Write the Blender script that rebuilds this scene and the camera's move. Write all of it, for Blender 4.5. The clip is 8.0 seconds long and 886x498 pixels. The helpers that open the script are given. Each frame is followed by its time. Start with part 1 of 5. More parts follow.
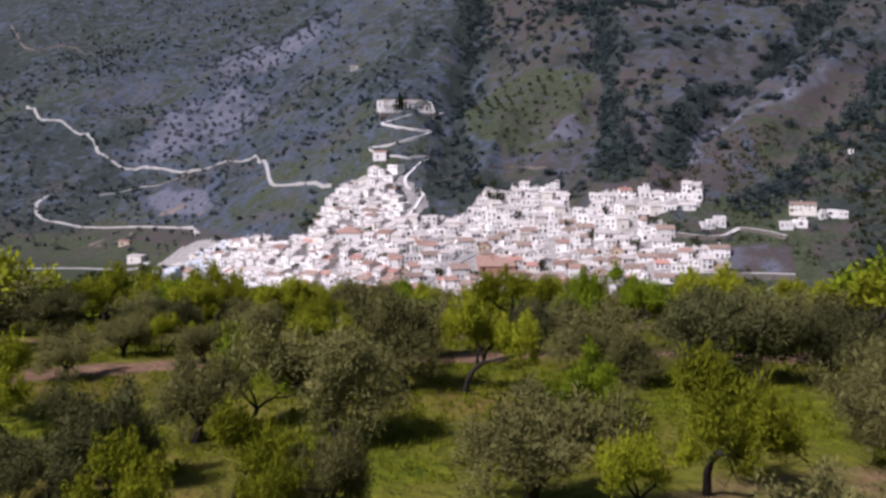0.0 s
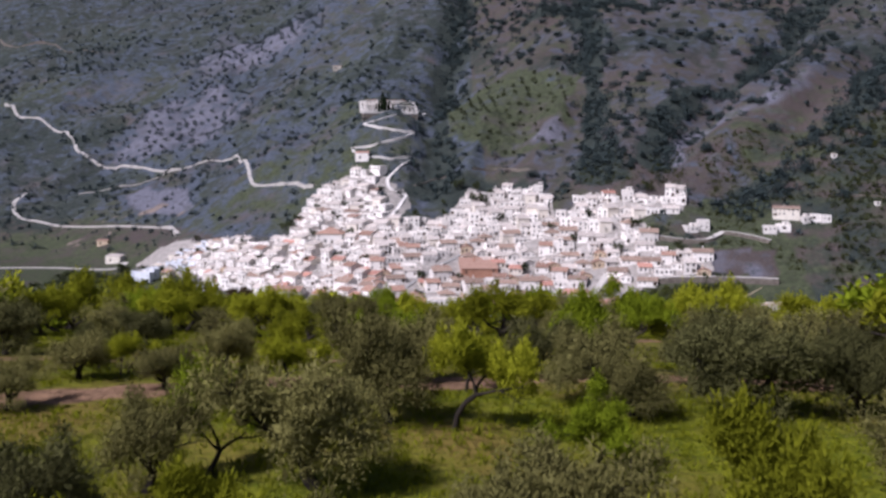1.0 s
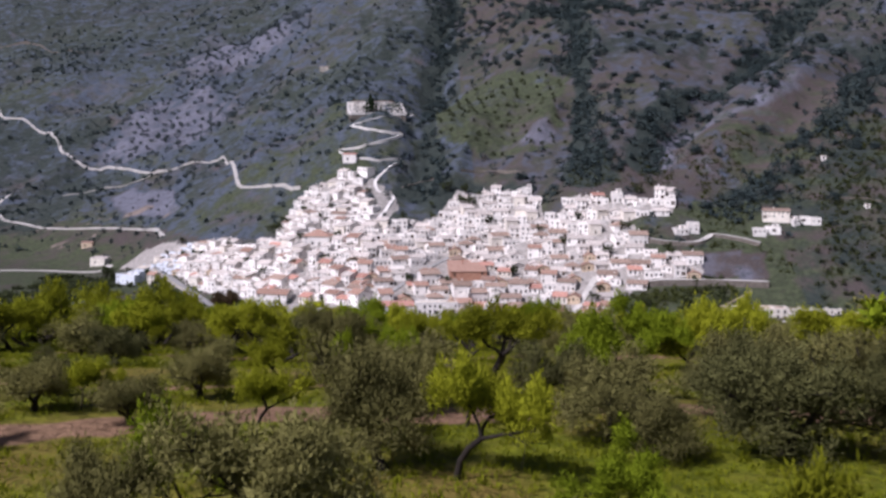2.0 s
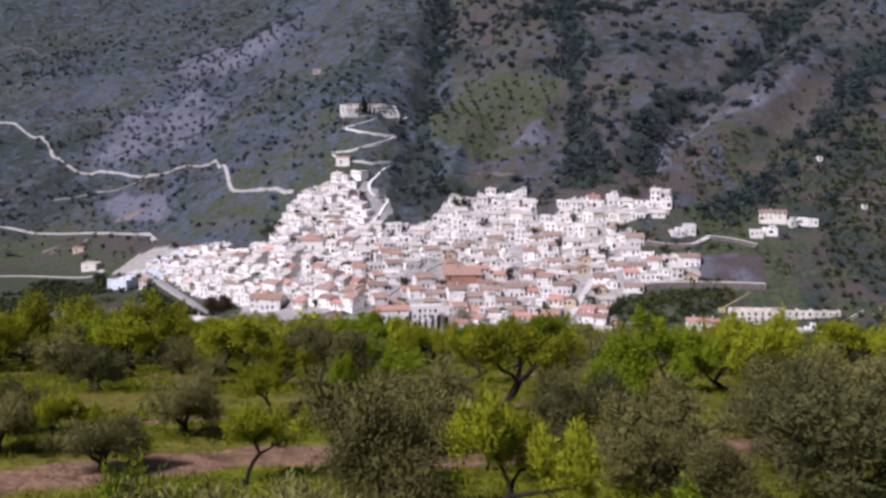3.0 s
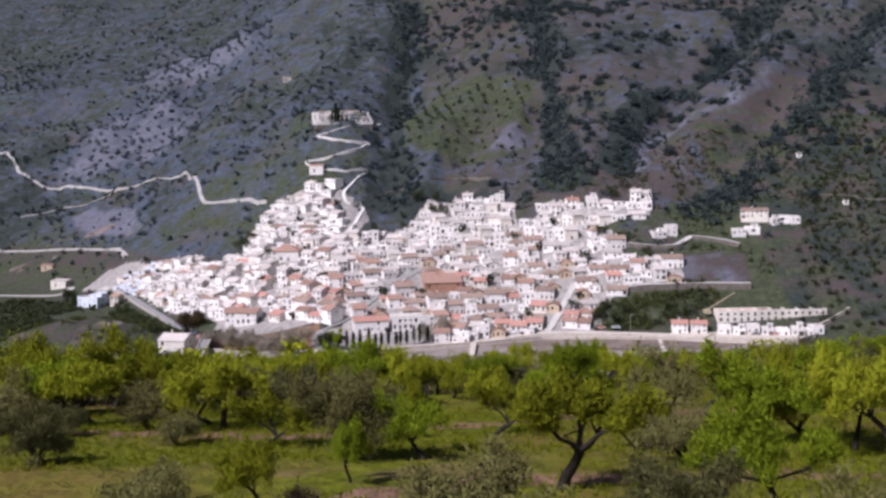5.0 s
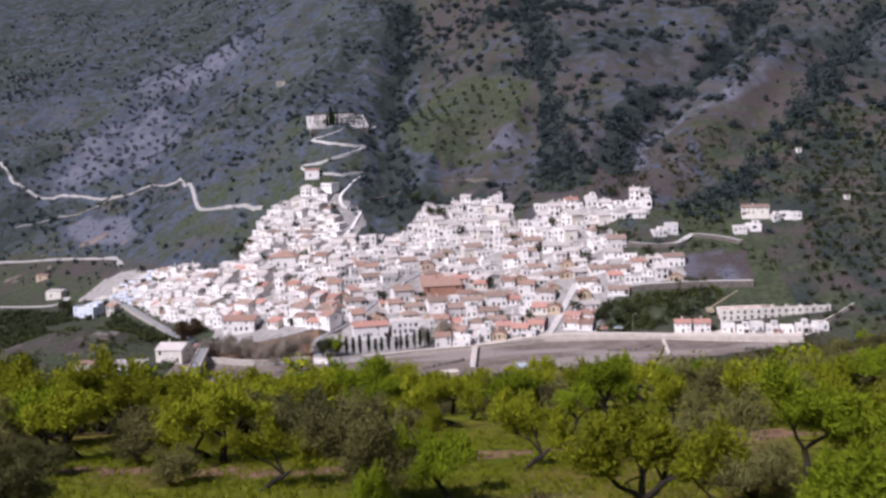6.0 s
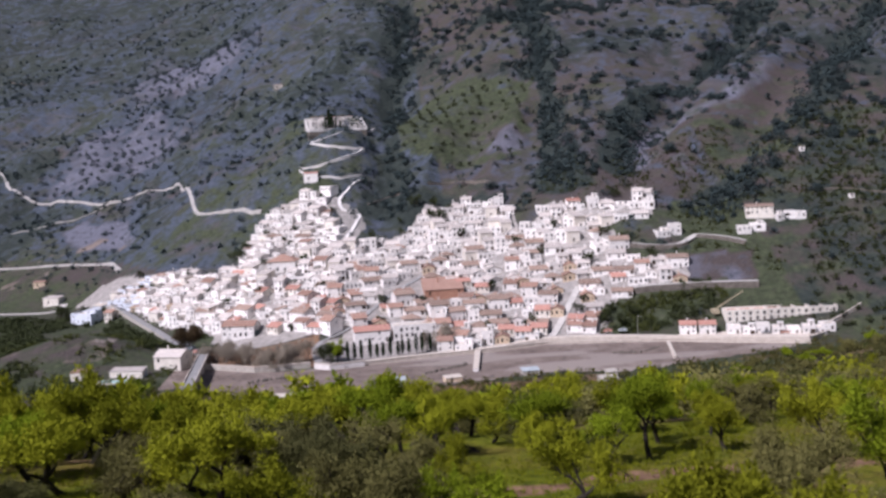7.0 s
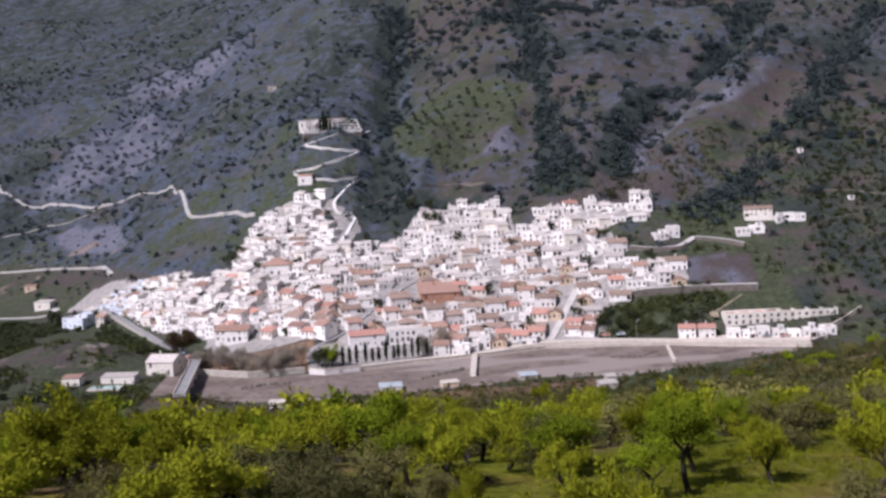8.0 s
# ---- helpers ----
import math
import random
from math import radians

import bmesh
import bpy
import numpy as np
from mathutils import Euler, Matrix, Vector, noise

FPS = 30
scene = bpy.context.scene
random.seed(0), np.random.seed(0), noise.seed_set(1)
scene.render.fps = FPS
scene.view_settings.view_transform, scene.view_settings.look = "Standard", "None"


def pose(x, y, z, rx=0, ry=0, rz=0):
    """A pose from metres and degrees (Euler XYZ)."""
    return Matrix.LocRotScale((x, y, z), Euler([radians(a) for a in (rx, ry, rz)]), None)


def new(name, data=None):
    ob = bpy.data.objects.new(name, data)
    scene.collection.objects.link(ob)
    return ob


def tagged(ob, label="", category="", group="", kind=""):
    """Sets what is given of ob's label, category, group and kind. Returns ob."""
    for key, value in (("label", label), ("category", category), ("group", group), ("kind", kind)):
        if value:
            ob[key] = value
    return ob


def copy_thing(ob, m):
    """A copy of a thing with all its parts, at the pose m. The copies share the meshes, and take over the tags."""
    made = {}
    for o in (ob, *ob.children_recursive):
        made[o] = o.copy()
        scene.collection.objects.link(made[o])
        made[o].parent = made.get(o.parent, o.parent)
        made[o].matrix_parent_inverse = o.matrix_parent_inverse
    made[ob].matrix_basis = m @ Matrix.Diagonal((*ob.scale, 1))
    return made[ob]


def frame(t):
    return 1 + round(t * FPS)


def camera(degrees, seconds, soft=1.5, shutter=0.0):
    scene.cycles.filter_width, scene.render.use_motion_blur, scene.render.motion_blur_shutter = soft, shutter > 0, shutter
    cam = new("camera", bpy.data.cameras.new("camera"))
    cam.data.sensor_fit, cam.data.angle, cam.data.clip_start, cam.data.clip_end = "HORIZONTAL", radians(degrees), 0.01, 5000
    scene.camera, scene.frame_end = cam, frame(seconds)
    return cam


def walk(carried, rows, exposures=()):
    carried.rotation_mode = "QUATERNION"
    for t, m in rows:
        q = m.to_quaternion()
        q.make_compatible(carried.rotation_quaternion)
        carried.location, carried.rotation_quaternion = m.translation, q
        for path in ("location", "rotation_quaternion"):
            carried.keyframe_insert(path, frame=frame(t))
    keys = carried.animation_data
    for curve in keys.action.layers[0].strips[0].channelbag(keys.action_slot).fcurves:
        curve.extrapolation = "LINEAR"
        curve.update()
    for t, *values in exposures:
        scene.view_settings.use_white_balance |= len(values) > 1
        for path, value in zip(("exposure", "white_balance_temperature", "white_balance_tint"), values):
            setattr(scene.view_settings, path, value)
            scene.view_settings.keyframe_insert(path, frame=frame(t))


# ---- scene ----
cam = camera(46.0, 8.0, soft=2.9, shutter=0.5)


def aim(x, y, z, yaw, pitch, roll):
    return pose(x, y, z, 90 + pitch, 0, yaw) @ pose(0, 0, 0, 0, 0, roll)


# seconds; metres east, ahead and over the river bed; degrees of yaw, pitch and roll
PATH = (
    (0.0, 0.00, 0.00, 92.00, 0.000, -6.000, 0.000),
    (0.5, -0.10, 2.36, 92.13, -0.462, -5.986, 0.276),
    (1.0, -0.24, 4.58, 92.20, -0.997, -5.952, 0.461),
    (1.5, -0.41, 7.13, 92.26, -1.459, -5.893, 0.494),
    (2.8, -1.04, 13.49, 92.48, -1.944, -5.800, 0.390),
    (3.0, -1.22, 14.59, 92.48, -2.050, -5.740, 0.260),
    (3.5, -1.64, 17.41, 92.50, -2.272, -5.650, 0.056),
    (4.0, -2.09, 20.16, 92.48, -2.623, -5.583, -0.219),
    (4.5, -2.58, 23.25, 92.45, -3.105, -5.500, -0.633),
    (5.8, -3.68, 30.87, 92.42, -3.672, -5.393, -2.047),
    (6.0, -3.86, 32.09, 92.42, -3.664, -5.360, -2.229),
    (6.5, -4.27, 35.25, 92.38, -3.604, -5.305, -2.535),
    (7.0, -4.60, 38.41, 92.27, -3.733, -5.247, -2.762),
    (7.5, -4.86, 41.63, 92.13, -3.962, -5.187, -2.873),
    (8.0, -5.02, 44.72, 92.00, -4.048, -5.124, -2.827),
)
walk(cam, [(row[0], aim(*row[1:])) for row in PATH], exposures=[(0.0, 0.12, 5750, 25), (8.0, 0.12, 5750, 25)])

# ---- sky and sun ----
SUN = Vector((-0.54, -0.42, 0.73)).normalized()
world = bpy.data.worlds.new("sky")
scene.world = world
world.use_nodes = True
sky = world.node_tree.nodes.new("ShaderNodeTexSky")
sky.sky_type, sky.sun_disc = "NISHITA", False
sky.sun_elevation, sky.sun_rotation = math.asin(SUN.z), math.atan2(SUN.x, SUN.y)
sky.air_density, sky.dust_density = 1.0, 2.5
back = world.node_tree.nodes["Background"]
world.node_tree.links.new(sky.outputs[0], back.inputs[0])
back.inputs[1].default_value = 0.050
lamp = bpy.data.lights.new("sun", "SUN")
lamp.energy, lamp.angle, lamp.color = 4.9, radians(5), (1.0, 0.96, 0.90)
sun = new("sun", lamp)
sun.matrix_world = Matrix.Translation((-200, -120, 400)) @ SUN.to_track_quat("Z", "Y").to_matrix().to_4x4()


# ---- the lie of the land ----
TABLE = np.random.default_rng(7).random((128, 128))


def grain(x, y, size):
    """Smooth value noise from 0 to 1 with lumps of that size in metres."""
    x, y = np.asarray(x, float) / size, np.asarray(y, float) / size
    i, j = np.floor(x).astype(int), np.floor(y).astype(int)
    u, v = x - i, y - j
    u, v = u * u * (3 - 2 * u), v * v * (3 - 2 * v)
    a, b = TABLE[i % 128, j % 128], TABLE[(i + 1) % 128, j % 128]
    c, d = TABLE[i % 128, (j + 1) % 128], TABLE[(i + 1) % 128, (j + 1) % 128]
    return (a * (1 - u) + b * u) * (1 - v) + (c * (1 - u) + d * u) * v


def rough(x, y, size):
    """Three octaves of grain, about -0.5 to 0.5."""
    return (grain(x, y, size) * 0.57 + grain(y + 31, x - 17, size * 0.47) * 0.29 + grain(x - 9, y + 77, size * 0.21) * 0.14) - 0.5


def foot(x):
    """Where the far hillside begins to rise from the river."""
    return np.interp(x, (-700, -300, -200, -177, -120, -70, -30, 60, 140, 220, 400), (930, 800, 720, 685, 600, 550, 524, 527, 515, 500, 470))


def gully(x, y, x0, lean, wide, deep):
    """A ravine that runs uphill along a line in plan."""
    off = (x - x0 - lean * (y - 600) - 30 * (grain(x * 0, y, 70) - 0.5)) / wide
    return -deep * np.exp(-off * off)


def height(x, y):
    """The ground's height over the river bed."""
    x, y = np.asarray(x, float), np.asarray(y, float)
    yn = y - 0.48 * np.clip(x - 90, 0, 150) + 0.1 * np.clip(-x - 120, 0, 300)
    near = 0
    for o in (-5, -2, 2, 5):
        near = near + np.interp(yn + o, (-400, -60, 0, 38, 54, 68, 108, 122, 150, 217, 300, 380, 425), (95, 85, 82.5, 81.4, 80.9, 78.9, 73.2, 69, 59, 43, 24, 8, 0)) / 4
    s = y - foot(x)
    steep = np.interp(x, (-260, -60, 40, 130, 250), (0.85, 0.95, 1.0, 1.6, 1.65))
    far = 0
    for o in (-12, -4, 4, 12):
        far = far + (0.37 * steep * np.clip(s + o, 0, 160) + 0.40 * np.clip(s + o - 160, 0, 1500)) / 4
    up = np.clip((s - 60) / 160, 0, 1)
    cut = gully(x, y, 4, 0.05, 15, 10) + gully(x, y, 103, 0.11, 17, 10) + gully(x, y, 175, 0.85, 22, 13) + gully(x, y, 114, 0.7, 17, 12)
    lumps = rough(x, y, 150) * 34 * up + rough(x + 40, y, 46) * 9 * up
    lean = x - 0.45 * (y - 800)
    ribs = (0.5 - np.abs(grain(lean, y * 0.5, 44) - 0.5)) * 2
    lumps = lumps + (ribs - 0.75) * 11 * up + rough(x, y + 90, 22) * 7 * up + rough(x + 50, y, 9) * 2.5 * up
    knoll = 13 * np.exp(-(((x + 150) / 38) ** 2) - ((y - 545) / 30) ** 2)
    spur = 15 * np.exp(-(((x + 28) / 48) ** 2) - ((y - 800) / 65) ** 2)
    away = np.clip((y - 90) / 150, 0, 1) * np.clip(near / 10, 0, 1)
    return near + far + cut * up + lumps + knoll + spur + rough(x, y, 9) * 0.5 * np.clip(near / 20, 0, 1) + rough(x, y, 60) * 6 * away


# ---- materials ----
def nodes_of(name):
    m = bpy.data.materials.new(name)
    m.use_nodes = True
    return m, m.node_tree.nodes, m.node_tree.links


def surface(name, low, high, size=1.0, rough_=0.85, bump=0.3, depth=0.05, fine=8.0, spread=0.0, metal=0.0):
    """Two scales of noise between two colours, a bump, and a shift from thing to thing."""
    m, n, k = nodes_of(name)
    bsdf = n["Principled BSDF"]
    where = n.new("ShaderNodeNewGeometry")
    big, small = n.new("ShaderNodeTexNoise"), n.new("ShaderNodeTexNoise")
    big.inputs["Scale"].default_value, small.inputs["Scale"].default_value = 1 / size, fine / size
    big.inputs["Detail"].default_value, small.inputs["Detail"].default_value = 5, 4
    for t in (big, small):
        k.new(where.outputs["Position"], t.inputs["Vector"])
    half = n.new("ShaderNodeMath")
    half.operation = "MULTIPLY_ADD"
    k.new(small.outputs[0], half.inputs[0])
    half.inputs[1].default_value = 0.45
    k.new(big.outputs[0], half.inputs[2])
    ramp = n.new("ShaderNodeValToRGB")
    ramp.color_ramp.elements[0].position, ramp.color_ramp.elements[1].position = 0.5, 0.95
    ramp.color_ramp.elements[0].color, ramp.color_ramp.elements[1].color = (*low, 1), (*high, 1)
    k.new(half.outputs[0], ramp.inputs[0])
    out = ramp.outputs[0]
    if spread:
        info, shift = n.new("ShaderNodeObjectInfo"), n.new("ShaderNodeMapRange")
        shift.inputs["To Min"].default_value, shift.inputs["To Max"].default_value = 1 - spread, 1 + spread * 0.4
        k.new(info.outputs["Random"], shift.inputs["Value"])
        mix = n.new("ShaderNodeVectorMath")
        mix.operation = "SCALE"
        k.new(out, mix.inputs[0])
        k.new(shift.outputs[0], mix.inputs["Scale"])
        out = mix.outputs[0]
    k.new(out, bsdf.inputs["Base Color"])
    bsdf.inputs["Roughness"].default_value, bsdf.inputs["Metallic"].default_value = rough_, metal
    bsdf.inputs["Specular IOR Level"].default_value = 0.25
    if bump:
        b = n.new("ShaderNodeBump")
        b.inputs["Strength"].default_value, b.inputs["Distance"].default_value = bump, depth
        k.new(half.outputs[0], b.inputs["Height"])
        k.new(b.outputs[0], bsdf.inputs["Normal"])
    return m


def foliage(name, low, high, through_=0.35, spread=0.25):
    """Leaves that differ from leaf to leaf and tree to tree, and let some light through."""
    m, n, k = nodes_of(name)
    bsdf, end = n["Principled BSDF"], n["Material Output"]
    geo, info = n.new("ShaderNodeNewGeometry"), n.new("ShaderNodeObjectInfo")
    ramp = n.new("ShaderNodeValToRGB")
    ramp.color_ramp.elements[0].color, ramp.color_ramp.elements[1].color = (*low, 1), (*high, 1)
    noise_ = n.new("ShaderNodeTexNoise")
    noise_.inputs["Scale"].default_value = 1.6
    noise_.inputs["Detail"].default_value = 3
    k.new(geo.outputs["Position"], noise_.inputs["Vector"])
    add = n.new("ShaderNodeMath")
    add.operation = "MULTIPLY_ADD"
    k.new(geo.outputs["Random Per Island"], add.inputs[0])
    add.inputs[1].default_value = 0.2
    k.new(noise_.outputs[0], add.inputs[2])
    less = n.new("ShaderNodeMath")
    less.operation = "SUBTRACT"
    k.new(add.outputs[0], less.inputs[0])
    less.inputs[1].default_value = 0.15
    k.new(less.outputs[0], ramp.inputs[0])
    shift = n.new("ShaderNodeMapRange")
    shift.inputs["To Min"].default_value, shift.inputs["To Max"].default_value = 1 - spread, 1 + spread
    k.new(info.outputs["Random"], shift.inputs["Value"])
    mul = n.new("ShaderNodeVectorMath")
    mul.operation = "SCALE"
    k.new(ramp.outputs[0], mul.inputs[0])
    k.new(shift.outputs[0], mul.inputs["Scale"])
    k.new(mul.outputs[0], bsdf.inputs["Base Color"])
    bsdf.inputs["Roughness"].default_value = 0.8
    bsdf.inputs["Specular IOR Level"].default_value = 0.06
    thin, mix = n.new("ShaderNodeBsdfTranslucent"), n.new("ShaderNodeMixShader")
    k.new(mul.outputs[0], thin.inputs[0])
    mix.inputs[0].default_value = through_
    k.new(bsdf.outputs[0], mix.inputs[1])
    k.new(thin.outputs[0], mix.inputs[2])
    k.new(mix.outputs[0], end.inputs[0])
    return m


def land():
    """The ground: scrub, grass, bare soil, pale rock, paving and river gravel by its masks, broken up by noise."""
    m, n, k = nodes_of("land")
    bsdf = n["Principled BSDF"]
    geo = n.new("ShaderNodeNewGeometry")

    def noisy(scale, detail=5.0, rough_=0.6):
        t = n.new("ShaderNodeTexNoise")
        t.inputs["Scale"].default_value, t.inputs["Detail"].default_value, t.inputs["Roughness"].default_value = scale, detail, rough_
        k.new(geo.outputs["Position"], t.inputs["Vector"])
        return t.outputs[0]

    def blend(a, b, fac):
        x = n.new("ShaderNodeMix")
        x.data_type = "RGBA"
        k.new(fac, x.inputs[0])
        for sock, v in ((x.inputs[6], a), (x.inputs[7], b)):
            if isinstance(v, tuple):
                sock.default_value = (*v, 1)
            else:
                k.new(v, sock)
        return x.outputs[2]

    def step(value, lo, hi):
        r = n.new("ShaderNodeMapRange")
        r.inputs["From Min"].default_value, r.inputs["From Max"].default_value = lo, hi
        k.new(value, r.inputs["Value"])
        return r.outputs[0]

    def edge(value, ragged, how=0.5):
        """A mask with a ragged edge."""
        a = n.new("ShaderNodeMath")
        a.operation = "MULTIPLY_ADD"
        k.new(ragged, a.inputs[0])
        a.inputs[1].default_value = how
        k.new(value, a.inputs[2])
        return step(a.outputs[0], 0.5 + how * 0.36, 0.5 + how * 0.64)

    masks = []
    for name in ("mask_a", "mask_b", "mask_c"):
        att, sep = n.new("ShaderNodeAttribute"), n.new("ShaderNodeSeparateColor")
        att.attribute_name = name
        k.new(att.outputs["Color"], sep.inputs[0])
        masks += [sep.outputs[0], sep.outputs[1], sep.outputs[2]]
    green, soil, rock, paved, gravel, scrub, meadow, rust, bars = masks
    n6, n6b = noisy(0.17, 6, 0.7), noisy(0.21, 6, 0.7)
    n3, n12, n50, n1, n02 = noisy(0.33), noisy(0.085), noisy(0.02), noisy(1.1, 6, 0.7), noisy(5, 4, 0.7)
    # bare ground and rock are blue-grey: the mountain's distance haze is put into the colour
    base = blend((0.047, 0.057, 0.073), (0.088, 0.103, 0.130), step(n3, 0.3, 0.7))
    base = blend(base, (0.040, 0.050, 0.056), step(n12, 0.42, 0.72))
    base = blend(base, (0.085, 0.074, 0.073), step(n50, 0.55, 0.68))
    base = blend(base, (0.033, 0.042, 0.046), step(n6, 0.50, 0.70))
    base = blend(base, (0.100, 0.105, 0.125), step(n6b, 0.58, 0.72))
    base = blend(base, blend((0.046, 0.039, 0.037), (0.097, 0.078, 0.072), step(n1, 0.3, 0.7)), edge(rust, n12, 1.5))
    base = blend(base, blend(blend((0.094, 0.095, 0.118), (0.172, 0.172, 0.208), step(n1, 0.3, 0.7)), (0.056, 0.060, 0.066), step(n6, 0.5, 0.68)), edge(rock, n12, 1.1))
    base = blend(base, blend(blend((0.037, 0.046, 0.026), (0.074, 0.085, 0.047), step(n3, 0.35, 0.65)), (0.042, 0.046, 0.030), step(n6b, 0.48, 0.68)), edge(meadow, n12, 1.7))
    lush = blend((0.052, 0.066, 0.004), (0.170, 0.175, 0.010), step(n1, 0.3, 0.7))
    lush = blend(lush, (0.150, 0.108, 0.026), step(n12, 0.46, 0.64))
    lush = blend(lush, (0.085, 0.120, 0.004), step(n02, 0.5, 0.75))
    base = blend(base, lush, edge(green, n3, 0.7))
    dirt = blend((0.135, 0.078, 0.045), (0.27, 0.165, 0.100), step(n1, 0.3, 0.7))
    base = blend(base, dirt, edge(soil, n3, 0.8))
    base = blend(base, blend((0.021, 0.028, 0.025), (0.046, 0.055, 0.048), step(n3, 0.3, 0.7)), edge(scrub, n12, 1.0))
    base = blend(base, blend((0.22, 0.20, 0.18), (0.40, 0.37, 0.34), step(n3, 0.3, 0.7)), edge(paved, n3, 0.4))
    stones = blend((0.150, 0.116, 0.098), (0.250, 0.200, 0.170), step(n12, 0.35, 0.65))
    stones = blend(stones, (0.085, 0.075, 0.07), step(n3, 0.54, 0.68))
    stones = blend(stones, (0.29, 0.245, 0.215), edge(bars, n3, 0.4))
    base = blend(base, stones, edge(gravel, n3, 0.5))
    k.new(base, bsdf.inputs["Base Color"])
    bsdf.inputs["Roughness"].default_value = 0.95
    bsdf.inputs["Specular IOR Level"].default_value = 0.1
    broad = n.new("ShaderNodeBump")
    broad.inputs["Strength"].default_value, broad.inputs["Distance"].default_value = 0.5, 3.0
    k.new(n3, broad.inputs["Height"])
    b = n.new("ShaderNodeBump")
    b.inputs["Strength"].default_value, b.inputs["Distance"].default_value = 0.6, 0.5
    k.new(n1, b.inputs["Height"])
    k.new(broad.outputs[0], b.inputs["Normal"])
    k.new(b.outputs[0], bsdf.inputs["Normal"])
    return m


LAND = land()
WHITE = surface("whitewash", (0.72, 0.68, 0.635), (0.90, 0.86, 0.81), 2.0, 0.9, 0.15, 0.03, spread=0.24)
CREAM = surface("cream_render", (0.64, 0.585, 0.50), (0.79, 0.735, 0.65), 2.5, 0.9, 0.15, 0.03, spread=0.2)
OCHRE = surface("ochre_render", (0.52, 0.40, 0.28), (0.66, 0.53, 0.38), 2.5, 0.9, 0.15, 0.03, spread=0.2)
BLUISH = surface("bluish_limewash", (0.58, 0.62, 0.68), (0.72, 0.75, 0.79), 2.5, 0.9, 0.15, 0.03, spread=0.1)
BRICK = surface("bare_brick", (0.30, 0.15, 0.10), (0.43, 0.24, 0.16), 1.5, 0.9, 0.4, 0.05)
STONE = surface("rubble_stone", (0.30, 0.27, 0.23), (0.50, 0.46, 0.40), 1.2, 0.9, 0.6, 0.08)
CONCRETE = surface("pale_concrete", (0.46, 0.40, 0.33), (0.64, 0.57, 0.49), 2.0, 0.9, 0.2, 0.03)
ASPHALT = surface("worn_track", (0.36, 0.34, 0.31), (0.50, 0.47, 0.43), 3.0, 0.95, 0.3, 0.05)
GREYROAD = surface("grey_asphalt", (0.20, 0.195, 0.19), (0.30, 0.29, 0.28), 3.0, 0.95, 0.2, 0.04)
PALEROAD = surface("pale_cement_road", (0.56, 0.53, 0.49), (0.74, 0.71, 0.67), 3.0, 0.95, 0.2, 0.04)
TERRACE = surface("roof_terrace", (0.40, 0.33, 0.28), (0.60, 0.55, 0.50), 2.0, 0.9, 0.2, 0.03, spread=0.3)
WOOD = surface("dark_wood", (0.035, 0.025, 0.018), (0.09, 0.06, 0.04), 0.5, 0.6, 0.2, 0.01, spread=0.3)
BARK = surface("bark", (0.012, 0.009, 0.007), (0.036, 0.028, 0.021), 0.25, 0.95, 0.8, 0.03, spread=0.2)
PALEBARK = surface("grey_bark", (0.10, 0.085, 0.075), (0.20, 0.17, 0.15), 0.4, 0.95, 0.8, 0.03)
EARTH = surface("cut_earth", (0.10, 0.085, 0.07), (0.19, 0.165, 0.14), 2.0, 0.95, 0.4, 0.08)
IRON = surface("painted_iron", (0.30, 0.30, 0.30), (0.42, 0.42, 0.42), 0.5, 0.5, 0.1, 0.01, metal=0.6)
YELLOW = surface("crane_paint", (0.36, 0.30, 0.20), (0.48, 0.41, 0.28), 0.5, 0.5, 0.1, 0.01)
SHEET = surface("plastic_sheet", (0.30, 0.34, 0.35), (0.46, 0.50, 0.51), 1.5, 0.55, 0.3, 0.05)
ALMOND = foliage("almond_leaf", (0.135, 0.148, 0.006), (0.315, 0.325, 0.015), 0.26, 0.32)
FRESH = foliage("fresh_leaf", (0.105, 0.142, 0.005), (0.230, 0.285, 0.011), 0.24, 0.25)
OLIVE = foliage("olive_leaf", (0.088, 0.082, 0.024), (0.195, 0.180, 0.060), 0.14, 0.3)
# a darker copy of the olive leaf, with shade put into its colour
SHADEDOLIVE = foliage("shaded_olive_leaf", (0.050, 0.051, 0.016), (0.115, 0.112, 0.040), 0.1, 0.2)
DARKLEAF = foliage("evergreen_leaf", (0.022, 0.030, 0.012), (0.070, 0.080, 0.034), 0.1)
# far scrub and grove leaves, bluish with distance haze mixed into their colours
SCRUB = foliage("hazed_scrub_leaf", (0.020, 0.030, 0.031), (0.056, 0.074, 0.072), 0.12)
GREYLEAF = foliage("hazed_grove_leaf", (0.034, 0.044, 0.046), (0.078, 0.092, 0.094), 0.12)
BRUSH = foliage("brush_leaf", (0.055, 0.055, 0.016), (0.165, 0.150, 0.050), 0.2)
CYPRESS = foliage("cypress_leaf", (0.012, 0.022, 0.010), (0.035, 0.050, 0.022), 0.05)
TWIG = foliage("bare_twig", (0.22, 0.185, 0.14), (0.40, 0.345, 0.27), 0.0)
GREENBUSH = foliage("green_bush_leaf", (0.026, 0.034, 0.010), (0.094, 0.102, 0.030), 0.15)
RUSSET = foliage("russet_leaf", (0.050, 0.036, 0.018), (0.120, 0.080, 0.042), 0.12)
GRASS = foliage("grass_blade", (0.085, 0.105, 0.003), (0.200, 0.205, 0.009), 0.3)


def tiles(name, low, high):
    """Curved clay tiles: ribs down the slope, a change from tile to tile."""
    m = surface(name, low, high, 0.9, 0.85, 0.5, 0.06, 6.0, 0.25)
    return m


